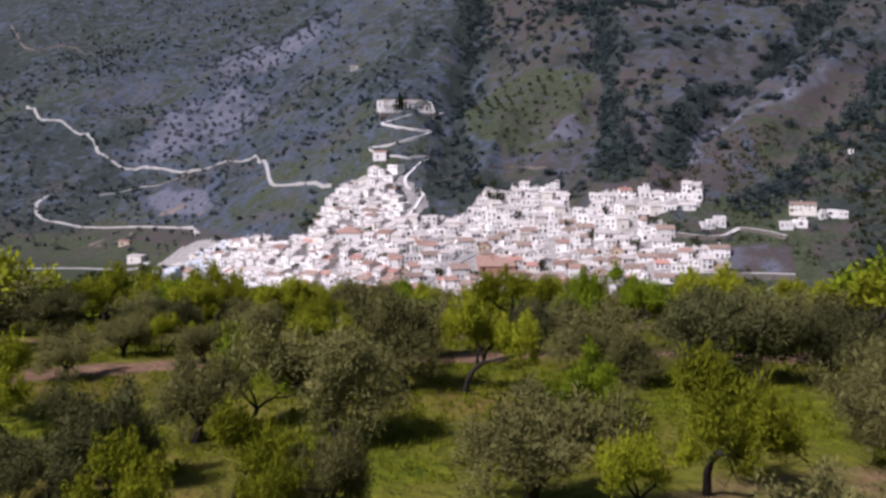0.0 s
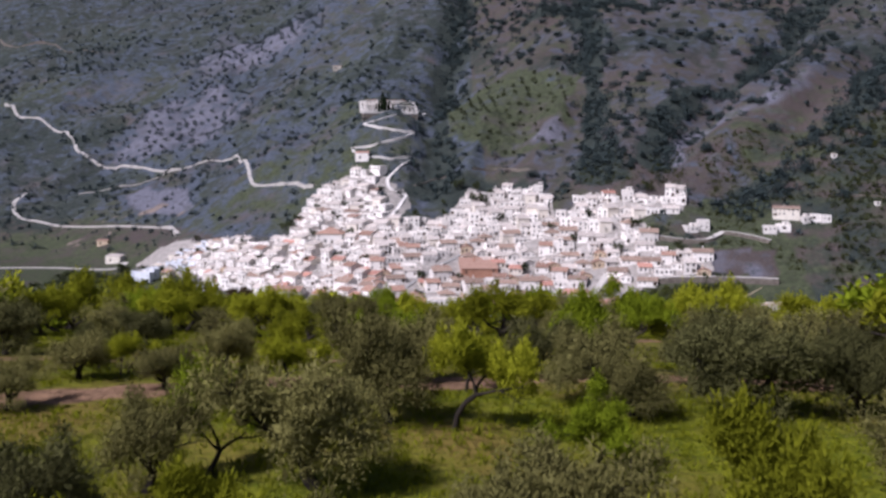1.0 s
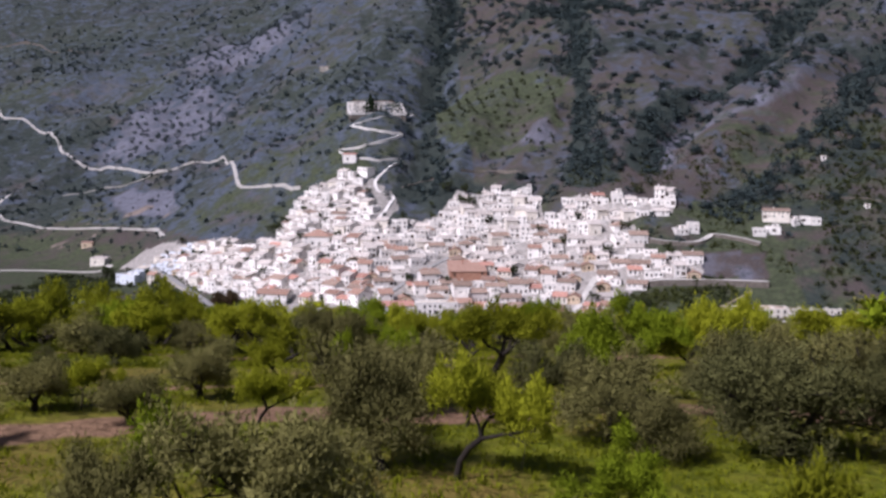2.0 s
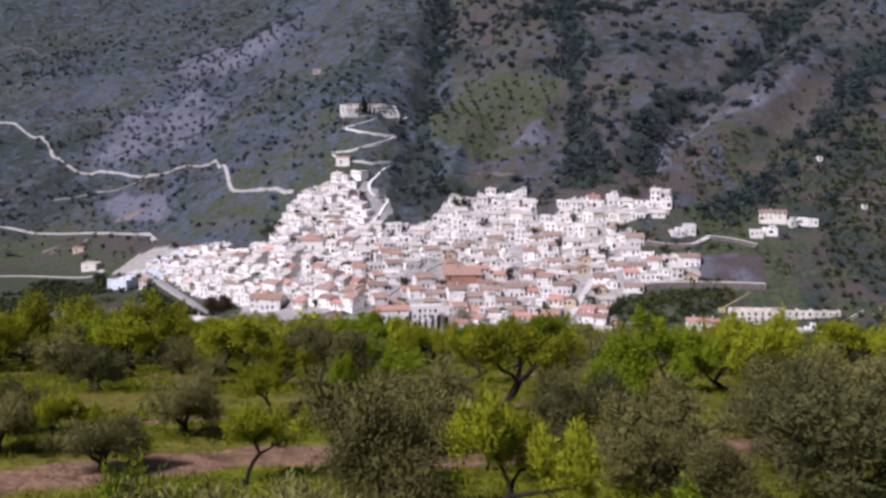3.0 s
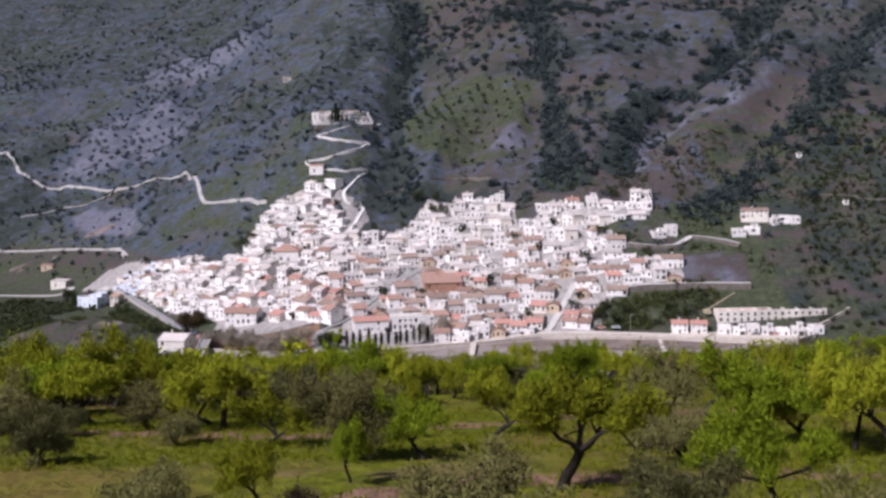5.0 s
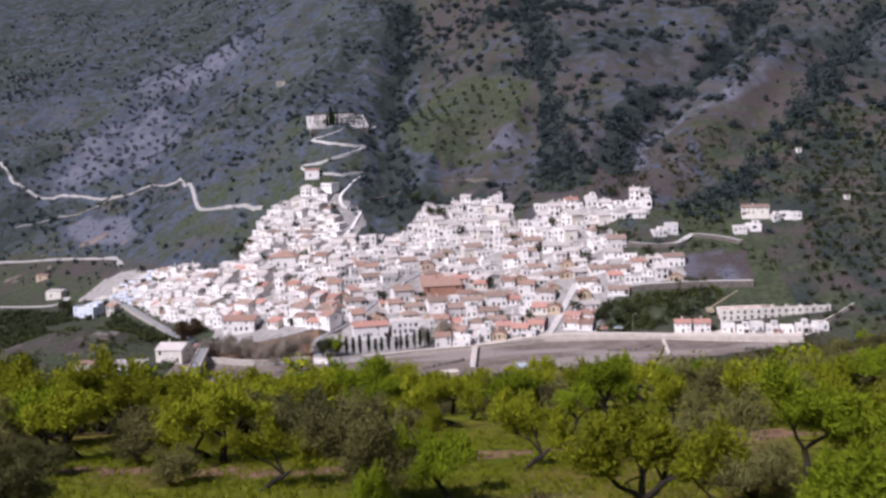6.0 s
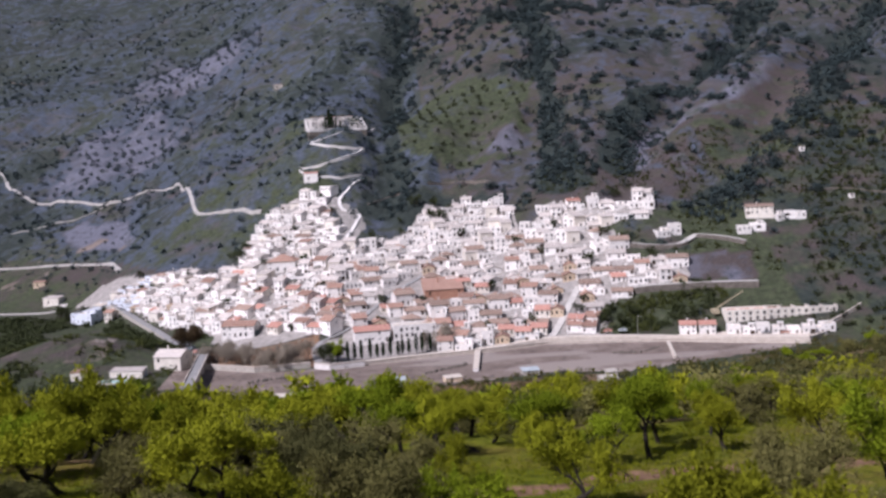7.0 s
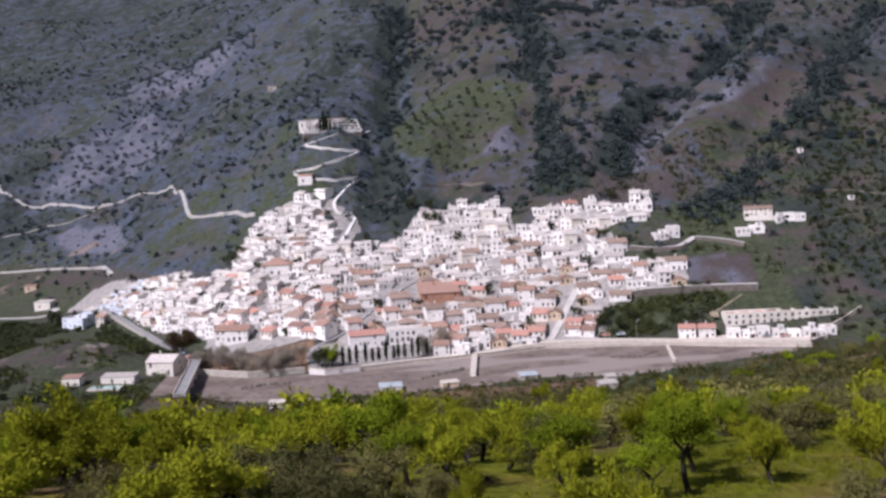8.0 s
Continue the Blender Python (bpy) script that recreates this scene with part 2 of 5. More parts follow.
TILE = tiles("clay_tiles", (0.25, 0.145, 0.105), (0.40, 0.26, 0.20))
REDTILE = tiles("new_red_tiles", (0.38, 0.185, 0.14), (0.52, 0.295, 0.23))
PALETILE = tiles("bleached_tiles", (0.42, 0.365, 0.325), (0.64, 0.58, 0.525))
OLDTILE = tiles("weathered_tiles", (0.22, 0.15, 0.115), (0.38, 0.28, 0.22))


def glass():
    m, n, k = nodes_of("window_glass")
    bsdf = n["Principled BSDF"]
    bsdf.inputs["Base Color"].default_value = (0.02, 0.025, 0.03, 1)
    bsdf.inputs["Roughness"].default_value = 0.12
    return m


GLASS = glass()


# ---- building in mesh ----
class Shape:
    """Gathers corners and faces of one mesh."""

    def __init__(self):
        self.v, self.f, self.m = [], [], []

    def face(self, corners, mat=0):
        i = len(self.v)
        self.v += [tuple(c) for c in corners]
        self.f.append(tuple(range(i, i + len(corners))))
        self.m.append(mat)

    def box(self, x0, x1, y0, y1, z0, z1, mat=0):
        i = len(self.v)
        self.v += [(x, y, z) for z in (z0, z1) for x, y in ((x0, y0), (x1, y0), (x1, y1), (x0, y1))]
        for q in ((3, 2, 1, 0), (4, 5, 6, 7), (0, 1, 5, 4), (1, 2, 6, 5), (2, 3, 7, 6), (3, 0, 4, 7)):
            self.f.append(tuple(i + a for a in q))
            self.m.append(mat)

    def tube(self, path, radii, sides=6, mat=0):
        """A round limb along a path, with its own radius at each point."""
        rings = []
        for a, (p, r) in enumerate(zip(path, radii)):
            p = Vector(p)
            ahead = (Vector(path[min(a + 1, len(path) - 1)]) - Vector(path[max(a - 1, 0)])).normalized()
            side = ahead.cross(Vector((0.3, 0.9, 0.1))).normalized()
            other = ahead.cross(side)
            i = len(self.v)
            self.v += [tuple(p + r * (math.cos(2 * math.pi * s / sides) * side + math.sin(2 * math.pi * s / sides) * other)) for s in range(sides)]
            rings.append(i)
        for i, j in zip(rings, rings[1:]):
            for s in range(sides):
                q = (s + 1) % sides
                self.f.append((i + s, j + s, j + q, i + q))
                self.m.append(mat)
        self.f.append(tuple(rings[-1] + s for s in range(sides)))
        self.m.append(mat)

    def panel(self, at, along, width, z0, z1, holes, deep=0.22, mat=0):
        """An upright wall face from at along a level direction, with openings (u0, u1, z0, z1) and their reveals."""
        at, along = Vector(at), Vector(along)
        inward = Vector((-along.y, along.x, 0))
        us = sorted({0.0, width, *(h[0] for h in holes), *(h[1] for h in holes)})
        zs = sorted({z0, z1, *(h[2] for h in holes), *(h[3] for h in holes)})

        def p(u, z, d=0.0):
            return at + along * u + inward * d + Vector((0, 0, z))

        for a, b in zip(us, us[1:]):
            for c, d in zip(zs, zs[1:]):
                if not any(h[0] <= a and b <= h[1] and h[2] <= c and d <= h[3] for h in holes):
                    self.face((p(a, c), p(b, c), p(b, d), p(a, d)), mat)
        for a, b, c, d in holes:
            ring = ((a, c), (b, c), (b, d), (a, d))
            for (u, z), (w, y) in zip(ring, ring[1:] + ring[:1]):
                self.face((p(w, y), p(u, z), p(u, z, deep), p(w, y, deep)), mat)

    def mesh(self, name, materials, smooth=False):
        me = bpy.data.meshes.new(name)
        me.from_pydata(self.v, [], self.f)
        for m in materials if isinstance(materials, (list, tuple)) else (materials,):
            me.materials.append(m)
        if any(self.m):
            me.polygons.foreach_set("material_index", self.m)
        if smooth:
            me.polygons.foreach_set("use_smooth", [True] * len(self.f))
        me.update()
        return me


def part(name, shape, materials, parent, label="", at=None, smooth=False):
    ob = new(name, shape if isinstance(shape, bpy.types.Mesh) else shape.mesh(name, materials, smooth))
    ob.parent = parent
    if at is not None:
        ob.matrix_local = at
    return tagged(ob, label=label)


def base(name, label, category, group="", m=None):
    ob = new(name)
    ob.empty_display_size = 0.5
    if m is not None:
        ob.matrix_world = m
    return tagged(ob, label, category, group)


def ground_at(x, y):
    return float(height(x, y))


def quads_mesh(name, corners, material):
    """A mesh of loose four-cornered leaves from an array of shape (n, 4, 3)."""
    count = len(corners)
    me = bpy.data.meshes.new(name)
    me.vertices.add(count * 4)
    me.vertices.foreach_set("co", np.ascontiguousarray(corners, np.float32).ravel())
    me.loops.add(count * 4)
    me.loops.foreach_set("vertex_index", np.arange(count * 4, dtype=np.int32))
    me.polygons.add(count)
    me.polygons.foreach_set("loop_start", np.arange(0, count * 4, 4, dtype=np.int32))
    me.update(calc_edges=True)
    me.materials.append(material)
    return me


def leaves(rng, centres, radii, each, long, wide, upright=0.3, squash=0.8):
    """Pointed leaves thick on the outside of clumps."""
    count = len(centres) * each
    c, r = np.repeat(centres, each, 0), np.repeat(radii, each)[:, None]
    way = rng.normal(size=(count, 3))
    way /= np.linalg.norm(way, axis=1)[:, None]
    p = c + way * r * rng.random((count, 1)) ** 0.45 * (1, 1, squash)
    axis = rng.normal(size=(count, 3)) + way * 0.35 + np.array((0, 0, upright * 1.4))
    axis /= np.linalg.norm(axis, axis=1)[:, None]
    side = np.cross(axis, way * 1.3 + rng.normal(size=(count, 3)) * 0.6)
    side /= np.linalg.norm(side, axis=1)[:, None]
    size = (0.6 + 0.8 * rng.random((count, 1)))
    a, s = axis * long * size, side * wide * size
    return np.stack([p, p + a * 0.45 + s * 0.5, p + a, p + a * 0.45 - s * 0.5], 1)


# ---- ground ----
def inside(px, py, ring):
    """Whether points lie inside a ring of corners."""
    px, py = np.asarray(px, float), np.asarray(py, float)
    hit_ = np.zeros(px.shape, bool)
    for (ax, ay), (bx, by) in zip(ring, ring[1:] + ring[:1]):
        if ay != by:
            hit_ ^= ((ay > py) != (by > py)) & (px < (bx - ax) * (py - ay) / (by - ay) + ax)
    return hit_


def beside(px, py, line):
    """The distance in plan from a line of corners."""
    px, py = np.asarray(px, float), np.asarray(py, float)
    best = np.full(px.shape, 1e9)
    for (ax, ay), (bx, by) in zip(line, line[1:]):
        t = np.clip(((px - ax) * (bx - ax) + (py - ay) * (by - ay)) / ((bx - ax) ** 2 + (by - ay) ** 2), 0, 1)
        best = np.minimum(best, np.hypot(px - ax - t * (bx - ax), py - ay - t * (by - ay)))
    return best


VILLAGE = [(-207, 738), (-189, 758), (-171, 750), (-115, 678), (-84, 662), (-86, 697), (-75, 712), (-57, 724), (-40, 719), (-29, 712), (-30, 702), (-29, 692), (-28, 674), (-22, 656),
           (1, 668), (18, 682), (29, 704), (62, 690), (80, 660), (77, 636), (84, 634), (95, 656), (126, 632), (156, 630), (150, 603), (123, 604), (127, 585),
           (152, 572), (153, 553), (125, 552), (104, 540), (102, 530), (70, 526), (46, 519), (25, 514), (23, 534), (-11, 536), (-33, 548), (-88, 576), (-113, 601), (-149, 664)]
FIELD = [(14, 860), (42, 905), (121, 823), (103, 786), (107, 722), (80, 714), (16, 752)]
QUARRY = [(152, 560), (158, 569), (170, 568), (189, 564), (184, 543), (152, 550)]
GREENS = [(-162, 744), (-156, 795), (-124, 803), (-68, 844), (-44, 742), (-88, 735), (-107, 688)]
GROVE_LOW = [(-345, 1025), (-312, 1020), (-287, 1113), (-231, 1155), (-165, 1040), (-191, 948), (-275, 984)]
GROVE_HIGH = [(-293, 1269), (-264, 1396), (-158, 1300), (-110, 1150), (-128, 1100), (-172, 1126), (-245, 1166)]
SLIDE = [(-259, 905), (-243, 918), (-199, 884), (-180, 805), (-228, 844)]
FIELD_ROCK = [(80, 754), (97, 756), (104, 724), (82, 718), (66, 738)]
FLANK = [(160, 668), (170, 692), (192, 714), (224, 708), (248, 721), (275, 754), (300, 756), (284, 716), (255, 686), (232, 662), (206, 636), (184, 626)]
RIDGE = [(157, 664), (168, 694), (190, 716), (205, 712), (224, 710), (248, 724), (275, 757)]
TRACK = [(-60, 40), (-25, 45), (-8, 53), (12, 54.5), (32, 52), (70, 47)]
PATHS = [[(-40, 66), (-12, 62), (2, 66), (12, 66), (40, 61)], [(-30, 92), (-8, 84), (10, 88), (40, 84)]]
GULLIES = [[(12, 705), (17, 757), (19, 860), (23, 961), (31, 1048), (38, 1150)], [(112, 655), (121, 723), (125, 797), (136, 873), (150, 1007), (165, 1120)],
           [(190, 609), (211, 624), (237, 652), (259, 672), (290, 694), (376, 835), (430, 900)], [(148, 662), (166, 718), (199, 748), (240, 790), (287, 865), (327, 927), (361, 964), (420, 1010)], [(28, 690), (45, 672)], [(104, 985), (150, 1000), (200, 960)]]


def river_edge(x):
    """The far and the near edge of the gravel bed."""
    return np.interp(x, (-400, -150, -95, -55, -33, -28, 9, 43, 74, 130, 190, 400), (540, 520, 520, 492, 492, 494, 505, 512, 520, 510, 492, 450)), np.interp(
        x, (-400, -90, -55, -37, 24, 62, 93, 145, 175, 195, 240, 400), (480, 470, 447, 446, 448, 459, 454, 468, 481, 494, 505, 480))


def soft(px, py, ring, fade):
    """1 well inside a ring of corners, 0 well outside it."""
    d = beside(px, py, ring + ring[:1]) / fade
    return np.clip(np.where(inside(px, py, ring), 0.5 + d, 0.5 - d), 0, 1)


def masks(x, y):
    s = y - foot(x)
    px, py, s0 = x, y, s
    x, s = x + 45 * rough(x + 300, y, 45) * (s > 40), s + 30 * rough(x, y + 300, 45) * (s > 60)
    wx, wy = px + 34 * rough(px + 90, py, 36), py + 44 * rough(px, py + 190, 36)
    near = (y < 430)
    hill = s0 > 10
    green = np.where(near, np.clip(0.85 - (y - 130) / 200, 0.44, 0.85), 0.0)
    # grassy slopes of the mountain
    meadow = np.where(hill, 0.12 + 0.42 * grain(x, y, 75) + 0.16 * grain(px + 5, py, 17), 0.8)
    meadow = np.maximum(meadow, soft(wx, wy, GREENS, 40) * (0.48 + 0.26 * grain(px, py, 30)) * hill)
    meadow = np.where((x > -100) & (x < 8) & (s0 > 90) & (s0 < 330), np.maximum(meadow, 0.36 + 0.3 * grain(x, y, 34)), meadow)
    meadow = np.where(x > 60, meadow * 0.78, meadow)
    bare = soft(wx, wy, GROVE_LOW, 34), soft(wx, wy, GROVE_HIGH, 40)
    meadow = meadow * (1 - 0.75 * np.maximum(*bare))
    field = soft(px + 6 * rough(px, py, 12), py + 8 * rough(py, px, 12), FIELD, 8)
    meadow = np.where(field > 0.5, 0.60 + 0.36 * grain(px, py, 15), meadow)
    meadow = np.where((px > 118) & (s0 > 12) & (s0 < 95) & (px < 200) & ~inside(px, py, QUARRY), 0.5 + 0.3 * grain(px, py, 22), meadow)
    pale = soft(px + 8 * rough(px, py, 10), py + 10 * rough(py, px, 10), FIELD_ROCK, 12)
    meadow = meadow * (1 - 0.85 * pale)
    soil = np.where(beside(x, y, TRACK) < 2.0, 0.8, 0.0)
    for p in PATHS:
        soil = np.maximum(soil, np.where(beside(x, y, p) < 1.3, 0.7, 0))
    soil = np.maximum(soil, np.where(near, np.clip((grain(x, y, 14) - 0.7) * 3, 0, 0.5), 0))
    rust = np.where((px > 40) & (s0 > 60), 0.34 + 0.42 * grain(x, y, 46) + 0.16 * grain(px, py, 16), 0.16 + 0.34 * grain(x, y, 80))
    rust = np.maximum(rust, 0.5 * bare[0] * grain(px, py, 60))
    # pale stony ground under the two old groves, thin elsewhere
    rock = np.where((s0 > 60) & (px < 0), 0.30 * grain(x + 11, y * 0.6, 26) + 0.26 * grain(x, y * 0.6 + 5, 90), 0.06 * (s0 > 20))
    for b in bare:
        rock = np.maximum(rock, b * (0.36 + 0.40 * grain(px + 9, py, 17)))
    slide = soft(px + 12 * rough(px, py, 14), py + 14 * rough(py, px, 14), SLIDE, 9)
    rock, meadow = np.maximum(rock, 0.85 * slide), meadow * (1 - 0.9 * slide)
    ridge = beside(px + 5 * rough(px, py, 12), py, RIDGE)
    rock = np.maximum(rock, np.clip(0.85 - ridge / 16, 0, 0.66) * (0.6 + 0.6 * grain(px, py, 9)))
    streaks = (px > 150) & (px < 245) & (s0 > 60) & (ridge < 60)
    rock = np.where(streaks, np.maximum(rock, 0.52 * grain((px + 0.35 * py), py * 0.12, 6)), rock)
    rock = np.maximum(rock, 0.56 * pale)
    rock = np.where(inside(px, py, QUARRY), 0.12 + 0.44 * grain(px, py * 0.5, 4.5) + 0.22 * grain(px, py, 14), rock)
    rust = np.where(inside(px, py, QUARRY), 0.8, rust)
    paved = (inside(px, py, VILLAGE) & inside(px, py + 10, VILLAGE)) * 0.9
    far_edge, near_edge = river_edge(px)
    gravel = ((y < far_edge + 3) & (y > near_edge + 5 * rough(x, y, 20)) & (px > -98)) * 1.0
    scrub = np.zeros_like(x)
    for g in GULLIES:
        scrub = np.maximum(scrub, np.clip(1.2 - beside(x, y, g) / (8 + 17 * grain(x, y, 40)), 0, 1))
    scrub = np.maximum(scrub, np.where(px > 40, 0.62 * grain(x * 0.8 + 60, y * 0.6, 34), (0.42 * grain(x, y * 0.6, 44) + 0.34 * grain(px + 70, py, 130)) * (1 - 0.8 * np.maximum(*bare))) * (s0 > 15) * (paved == 0))
    scrub = np.maximum(scrub, np.clip((y - 1150) / 300, 0, 0.5))
    scrub = np.where(inside(px, py, FIELD) | inside(px, py, QUARRY), 0, scrub * (1 - 0.9 * soft(px, py, FLANK, 8)) * (1 - 0.9 * soft(px, py, SLIDE, 10)))
    rust = np.maximum(rust, 0.85 * soft(px, py, FLANK, 10))
    bank = (px > -95) & (px < -34) & (y > 498) & (y < 548)
    meadow, rust = np.where(bank | inside(px, py, QUARRY), 0, meadow), np.where(bank, 0.4, rust)
    rock = np.where(np.hypot((x + 150) / 30, (y - 540) / 20) < 1, 0.25, rock)
    terraces = (x > 192) & (s > 8) & (s < 190)
    rock, rust = np.where(terraces, 0, rock), np.where(terraces, 0.36 + 0.25 * grain(px, py, 20), rust)
    scrub = np.where(near & (y > 150), 0.0, scrub)
    slope_ = (y > 135) & (y < 470) & (gravel == 0)
    rust, meadow = np.where(slope_, 0.9, rust), np.where(slope_, 0.5 + 0.4 * (grain(x, y, 30) > 0.5), meadow)
    soil = np.where(slope_, 0.08 + 0.5 * grain(x, y, 26), soil)
    meadow = np.where(np.hypot((px + 150) / 34, (py - 540) / 24) < 1, 0.38, meadow)
    bars = 0.9 * grain(px * 0.22, py, 7) * grain(px * 0.3 + 40, py, 16) * 1.6
    lush_ = (py > 330) & (py < 470) & (px > 40) & (grain(px, py, 24) > 0.62)
    meadow = np.where(lush_, 0.9, meadow)
    soil = np.where(lush_ | (bank), np.where(bank, 0.62, 0), soil)
    strip = (px > -33) & (px < 106) & (py > far_edge + 2) & (s0 < 14)
    yard = (px > -92) & (px < -33) & (py > 546) & (s0 < 30)
    paved = np.where(strip | yard | (beside(px, py, [(-29, 700), (-20, 694), (-16, 680), (-22, 656)]) < 7), 0.9, paved)
    strips = (px > 196) & (s0 > 8) & (s0 < 190)
    meadow = np.where(strips, 0.42 + 0.4 * (np.sin(s0 / 3.6 + 5 * grain(px, py, 40)) > 0.55), meadow)
    sward = (px > 160) & (px < 200) & (s0 > 12) & (s0 < 105) & ~inside(px, py, QUARRY)
    meadow, rust = np.where(sward, 0.95, meadow), np.where(sward, 0.1, rust)
    meadow, scrub = meadow, np.where(sward, 0.0, np.where(strips, 0.25 + 0.4 * grain(px, py, 17), scrub))
    valley = ((s0 < 45) & (s0 > -150) & (py > 440) & (px < -98) | (px > 98) & (px < 165) & (s0 < 60) & (s0 > -10) & ~inside(px, py, QUARRY)) & (paved == 0)
    rust, scrub = np.where(valley, 0.75, rust), np.where(valley, scrub * 0.4, scrub)
    cutting = (np.hypot((px + 235) / 30, (py - 850) / 14) < 1) | (np.hypot((px + 193) / 14, (py - 800) / 14) < 1) | (np.hypot((px + 262) / 20, (py - 812) / 10) < 1)
    gravel, scrub = np.where(cutting, 0.1 + 0.6 * grain(px, py, 9), gravel), np.where(cutting | (x < -50) & (x > -150) & (s > 60) & (s < 330), scrub * 0.6, scrub)
    meadow = np.where(valley, 0.48 + 0.4 * grain(px, py, 18), meadow)
    knoll = np.hypot((px + 150) / 36, (py - 540) / 25) < 1.0
    gravel = np.where(knoll, 0.02 + 0.56 * grain(px, py, 7), gravel)
    meadow = np.where(knoll, 0.42 + 0.4 * grain(px, py, 12), meadow)
    low = (s0 < 78) & (py > 430) & ~inside(px, py, QUARRY)
    rust = np.where(low | strips, np.maximum(rust, 1.1), rust)
    other = np.stack([meadow, rust, bars, np.ones_like(x)], -1)
    return np.stack([green, soil, rock, np.ones_like(x)], -1), np.stack([paved, gravel, scrub, np.ones_like(x)], -1), other


def lines(*stretches):
    out = [np.arange(a, b, d) for a, b, d in stretches]
    return np.concatenate(out + [[stretches[-1][1]]])


def build_ground():
    xs = lines((-2200, -700, 60), (-700, -260, 8), (-260, -60, 4), (-60, 60, 1.6), (60, 260, 4), (260, 700, 8), (700, 2200, 60))
    ys = lines((-400, -20, 20), (-20, 150, 1.5), (150, 430, 4), (430, 780, 4), (780, 1200, 6), (1200, 2600, 20))
    gx, gy = np.meshgrid(xs, ys)
    x, y = gx.ravel(), gy.ravel()
    z = height(x, y)
    nx, ny = len(xs), len(ys)
    me = bpy.data.meshes.new("ground")
    me.vertices.add(nx * ny)
    me.vertices.foreach_set("co", np.stack([x, y, z], -1).astype(np.float32).ravel())
    i = (np.arange(ny - 1)[:, None] * nx + np.arange(nx - 1)).ravel()
    quads = np.stack([i, i + 1, i + nx + 1, i + nx], -1).astype(np.int32)
    me.loops.add(quads.size)
    me.loops.foreach_set("vertex_index", quads.ravel())
    me.polygons.add(len(quads))
    me.polygons.foreach_set("loop_start", np.arange(0, quads.size, 4, dtype=np.int32))
    me.polygons.foreach_set("use_smooth", np.ones(len(quads), bool))
    me.update(calc_edges=True)
    for name, data in zip(("mask_a", "mask_b", "mask_c"), masks(x, y)):
        me.attributes.new(name, "FLOAT_COLOR", "POINT").data.foreach_set("color", data.astype(np.float32).ravel())
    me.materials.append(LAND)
    tagged(new("ground", me), "sloping green orchard, gravel river bed and rocky scrub mountainside", "ground", kind="structure")


build_ground()


def ribbon(name, line, wide, material, label, lift=0.25, kind="structure", category="road", bank=None, cut=0.65):
    """A road with a raised edge that follows the ground, rounded at its bends."""
    pts = [Vector((*p, 0)) for p in line]
    fine = []
    for a in range(len(pts) - 1):
        p0, p1, p2, p3 = pts[max(a - 1, 0)], pts[a], pts[a + 1], pts[min(a + 2, len(pts) - 1)]
        steps = max(2, int((p2 - p1).length / 3))
        for q in range(steps):
            t = q / steps
            fine.append(0.5 * ((2 * p1) + (p2 - p0) * t + (2 * p0 - 5 * p1 + 4 * p2 - p3) * t * t + (3 * p1 - p0 - 3 * p2 + p3) * t ** 3))
    fine.append(pts[-1])
    s = Shape()
    rows = []
    for a, p in enumerate(fine):
        d = (fine[min(a + 1, len(fine) - 1)] - fine[max(a - 1, 0)]).normalized()
        side = Vector((-d.y, d.x, 0)) * wide / 2
        mid = ground_at(*p.xy)
        top = mid + cut * max(0, ground_at(*(p + side).xy) - mid, ground_at(*(p - side).xy) - mid) + lift
        rows.append([(*(p + side).xy, top - 4), (*(p + side).xy, top), (*(p - side).xy, top), (*(p - side).xy, top - 4)])
    for a, b in zip(rows, rows[1:]):
        for j in range(3):
            s.face((a[j], b[j], b[j + 1], a[j + 1]), int(j != 1))
    return tagged(new(name, s.mesh(name, (material, bank or material))), label, category, kind=kind)


# ---- trees ----
def limb_path(rng, start, way, length, bend, steps=4):
    pts, p, d = [tuple(start)], np.array(start, float), np.array(way, float)
    for _ in range(steps):
        d = d + rng.normal(size=3) * bend
        d /= np.linalg.norm(d)
        p = p + d * length / steps
        pts.append(tuple(p))
    return pts, d


def crooked_tree(rng, tall, trunk, lean, forks, spread, thick, plain=False):
    """Trunk and limbs of a tree, and the ends and middles of its twigs."""
    s, tips = Shape(), []
    way = np.array((lean[0], lean[1], 1.0))
    way /= np.linalg.norm(way)
    path, d = limb_path(rng, (0, 0, -0.35), way, trunk + 0.35, 0.16)
    s.tube(path, [thick * f for f in (1.5, 1.1, 0.95, 0.9, 0.85)], 8)
    for a in range(forks):
        ang = 2 * math.pi * (a + rng.random() * 0.6) / forks
        w = d * 0.6 + np.array((math.cos(ang) * spread, math.sin(ang) * spread, 0.75))
        w /= np.linalg.norm(w)
        long = (tall - trunk) * (0.62 + 0.25 * rng.random())
        p1, d1 = limb_path(rng, path[-1], w, long, 0.2)
        s.tube(p1, [thick * f for f in (0.62, 0.5, 0.4, 0.32, 0.24)], 6)
        for b in range(4):
            at = p1[2 + b % 3]
            w2 = d1 * 0.7 + rng.normal(size=3) * 0.55 + np.array((0, 0, 0.25))
            w2 /= np.linalg.norm(w2)
            p2, d2 = limb_path(rng, at, w2, long * (0.5 + 0.25 * rng.random()), 0.2, 3)
            if not plain:
                s.tube(p2, [thick * f for f in (0.26, 0.2, 0.14, 0.08)], 5)
            tips += [p2[2], p2[3]]
            for _ in range(2):
                w3 = d2 * 0.6 + rng.normal(size=3) * 0.6 + np.array((0, 0, 0.3))
                w3 /= np.linalg.norm(w3)
                p3, _d = limb_path(rng, p2[2], w3, long * 0.36, 0.15, 2)
                if not plain:
                    s.tube(p3, [thick * f for f in (0.12, 0.08, 0.04)], 4)
                tips += [p3[1], p3[2]]
        tips += [p1[3], p1[4]]
    return s, np.array(tips)


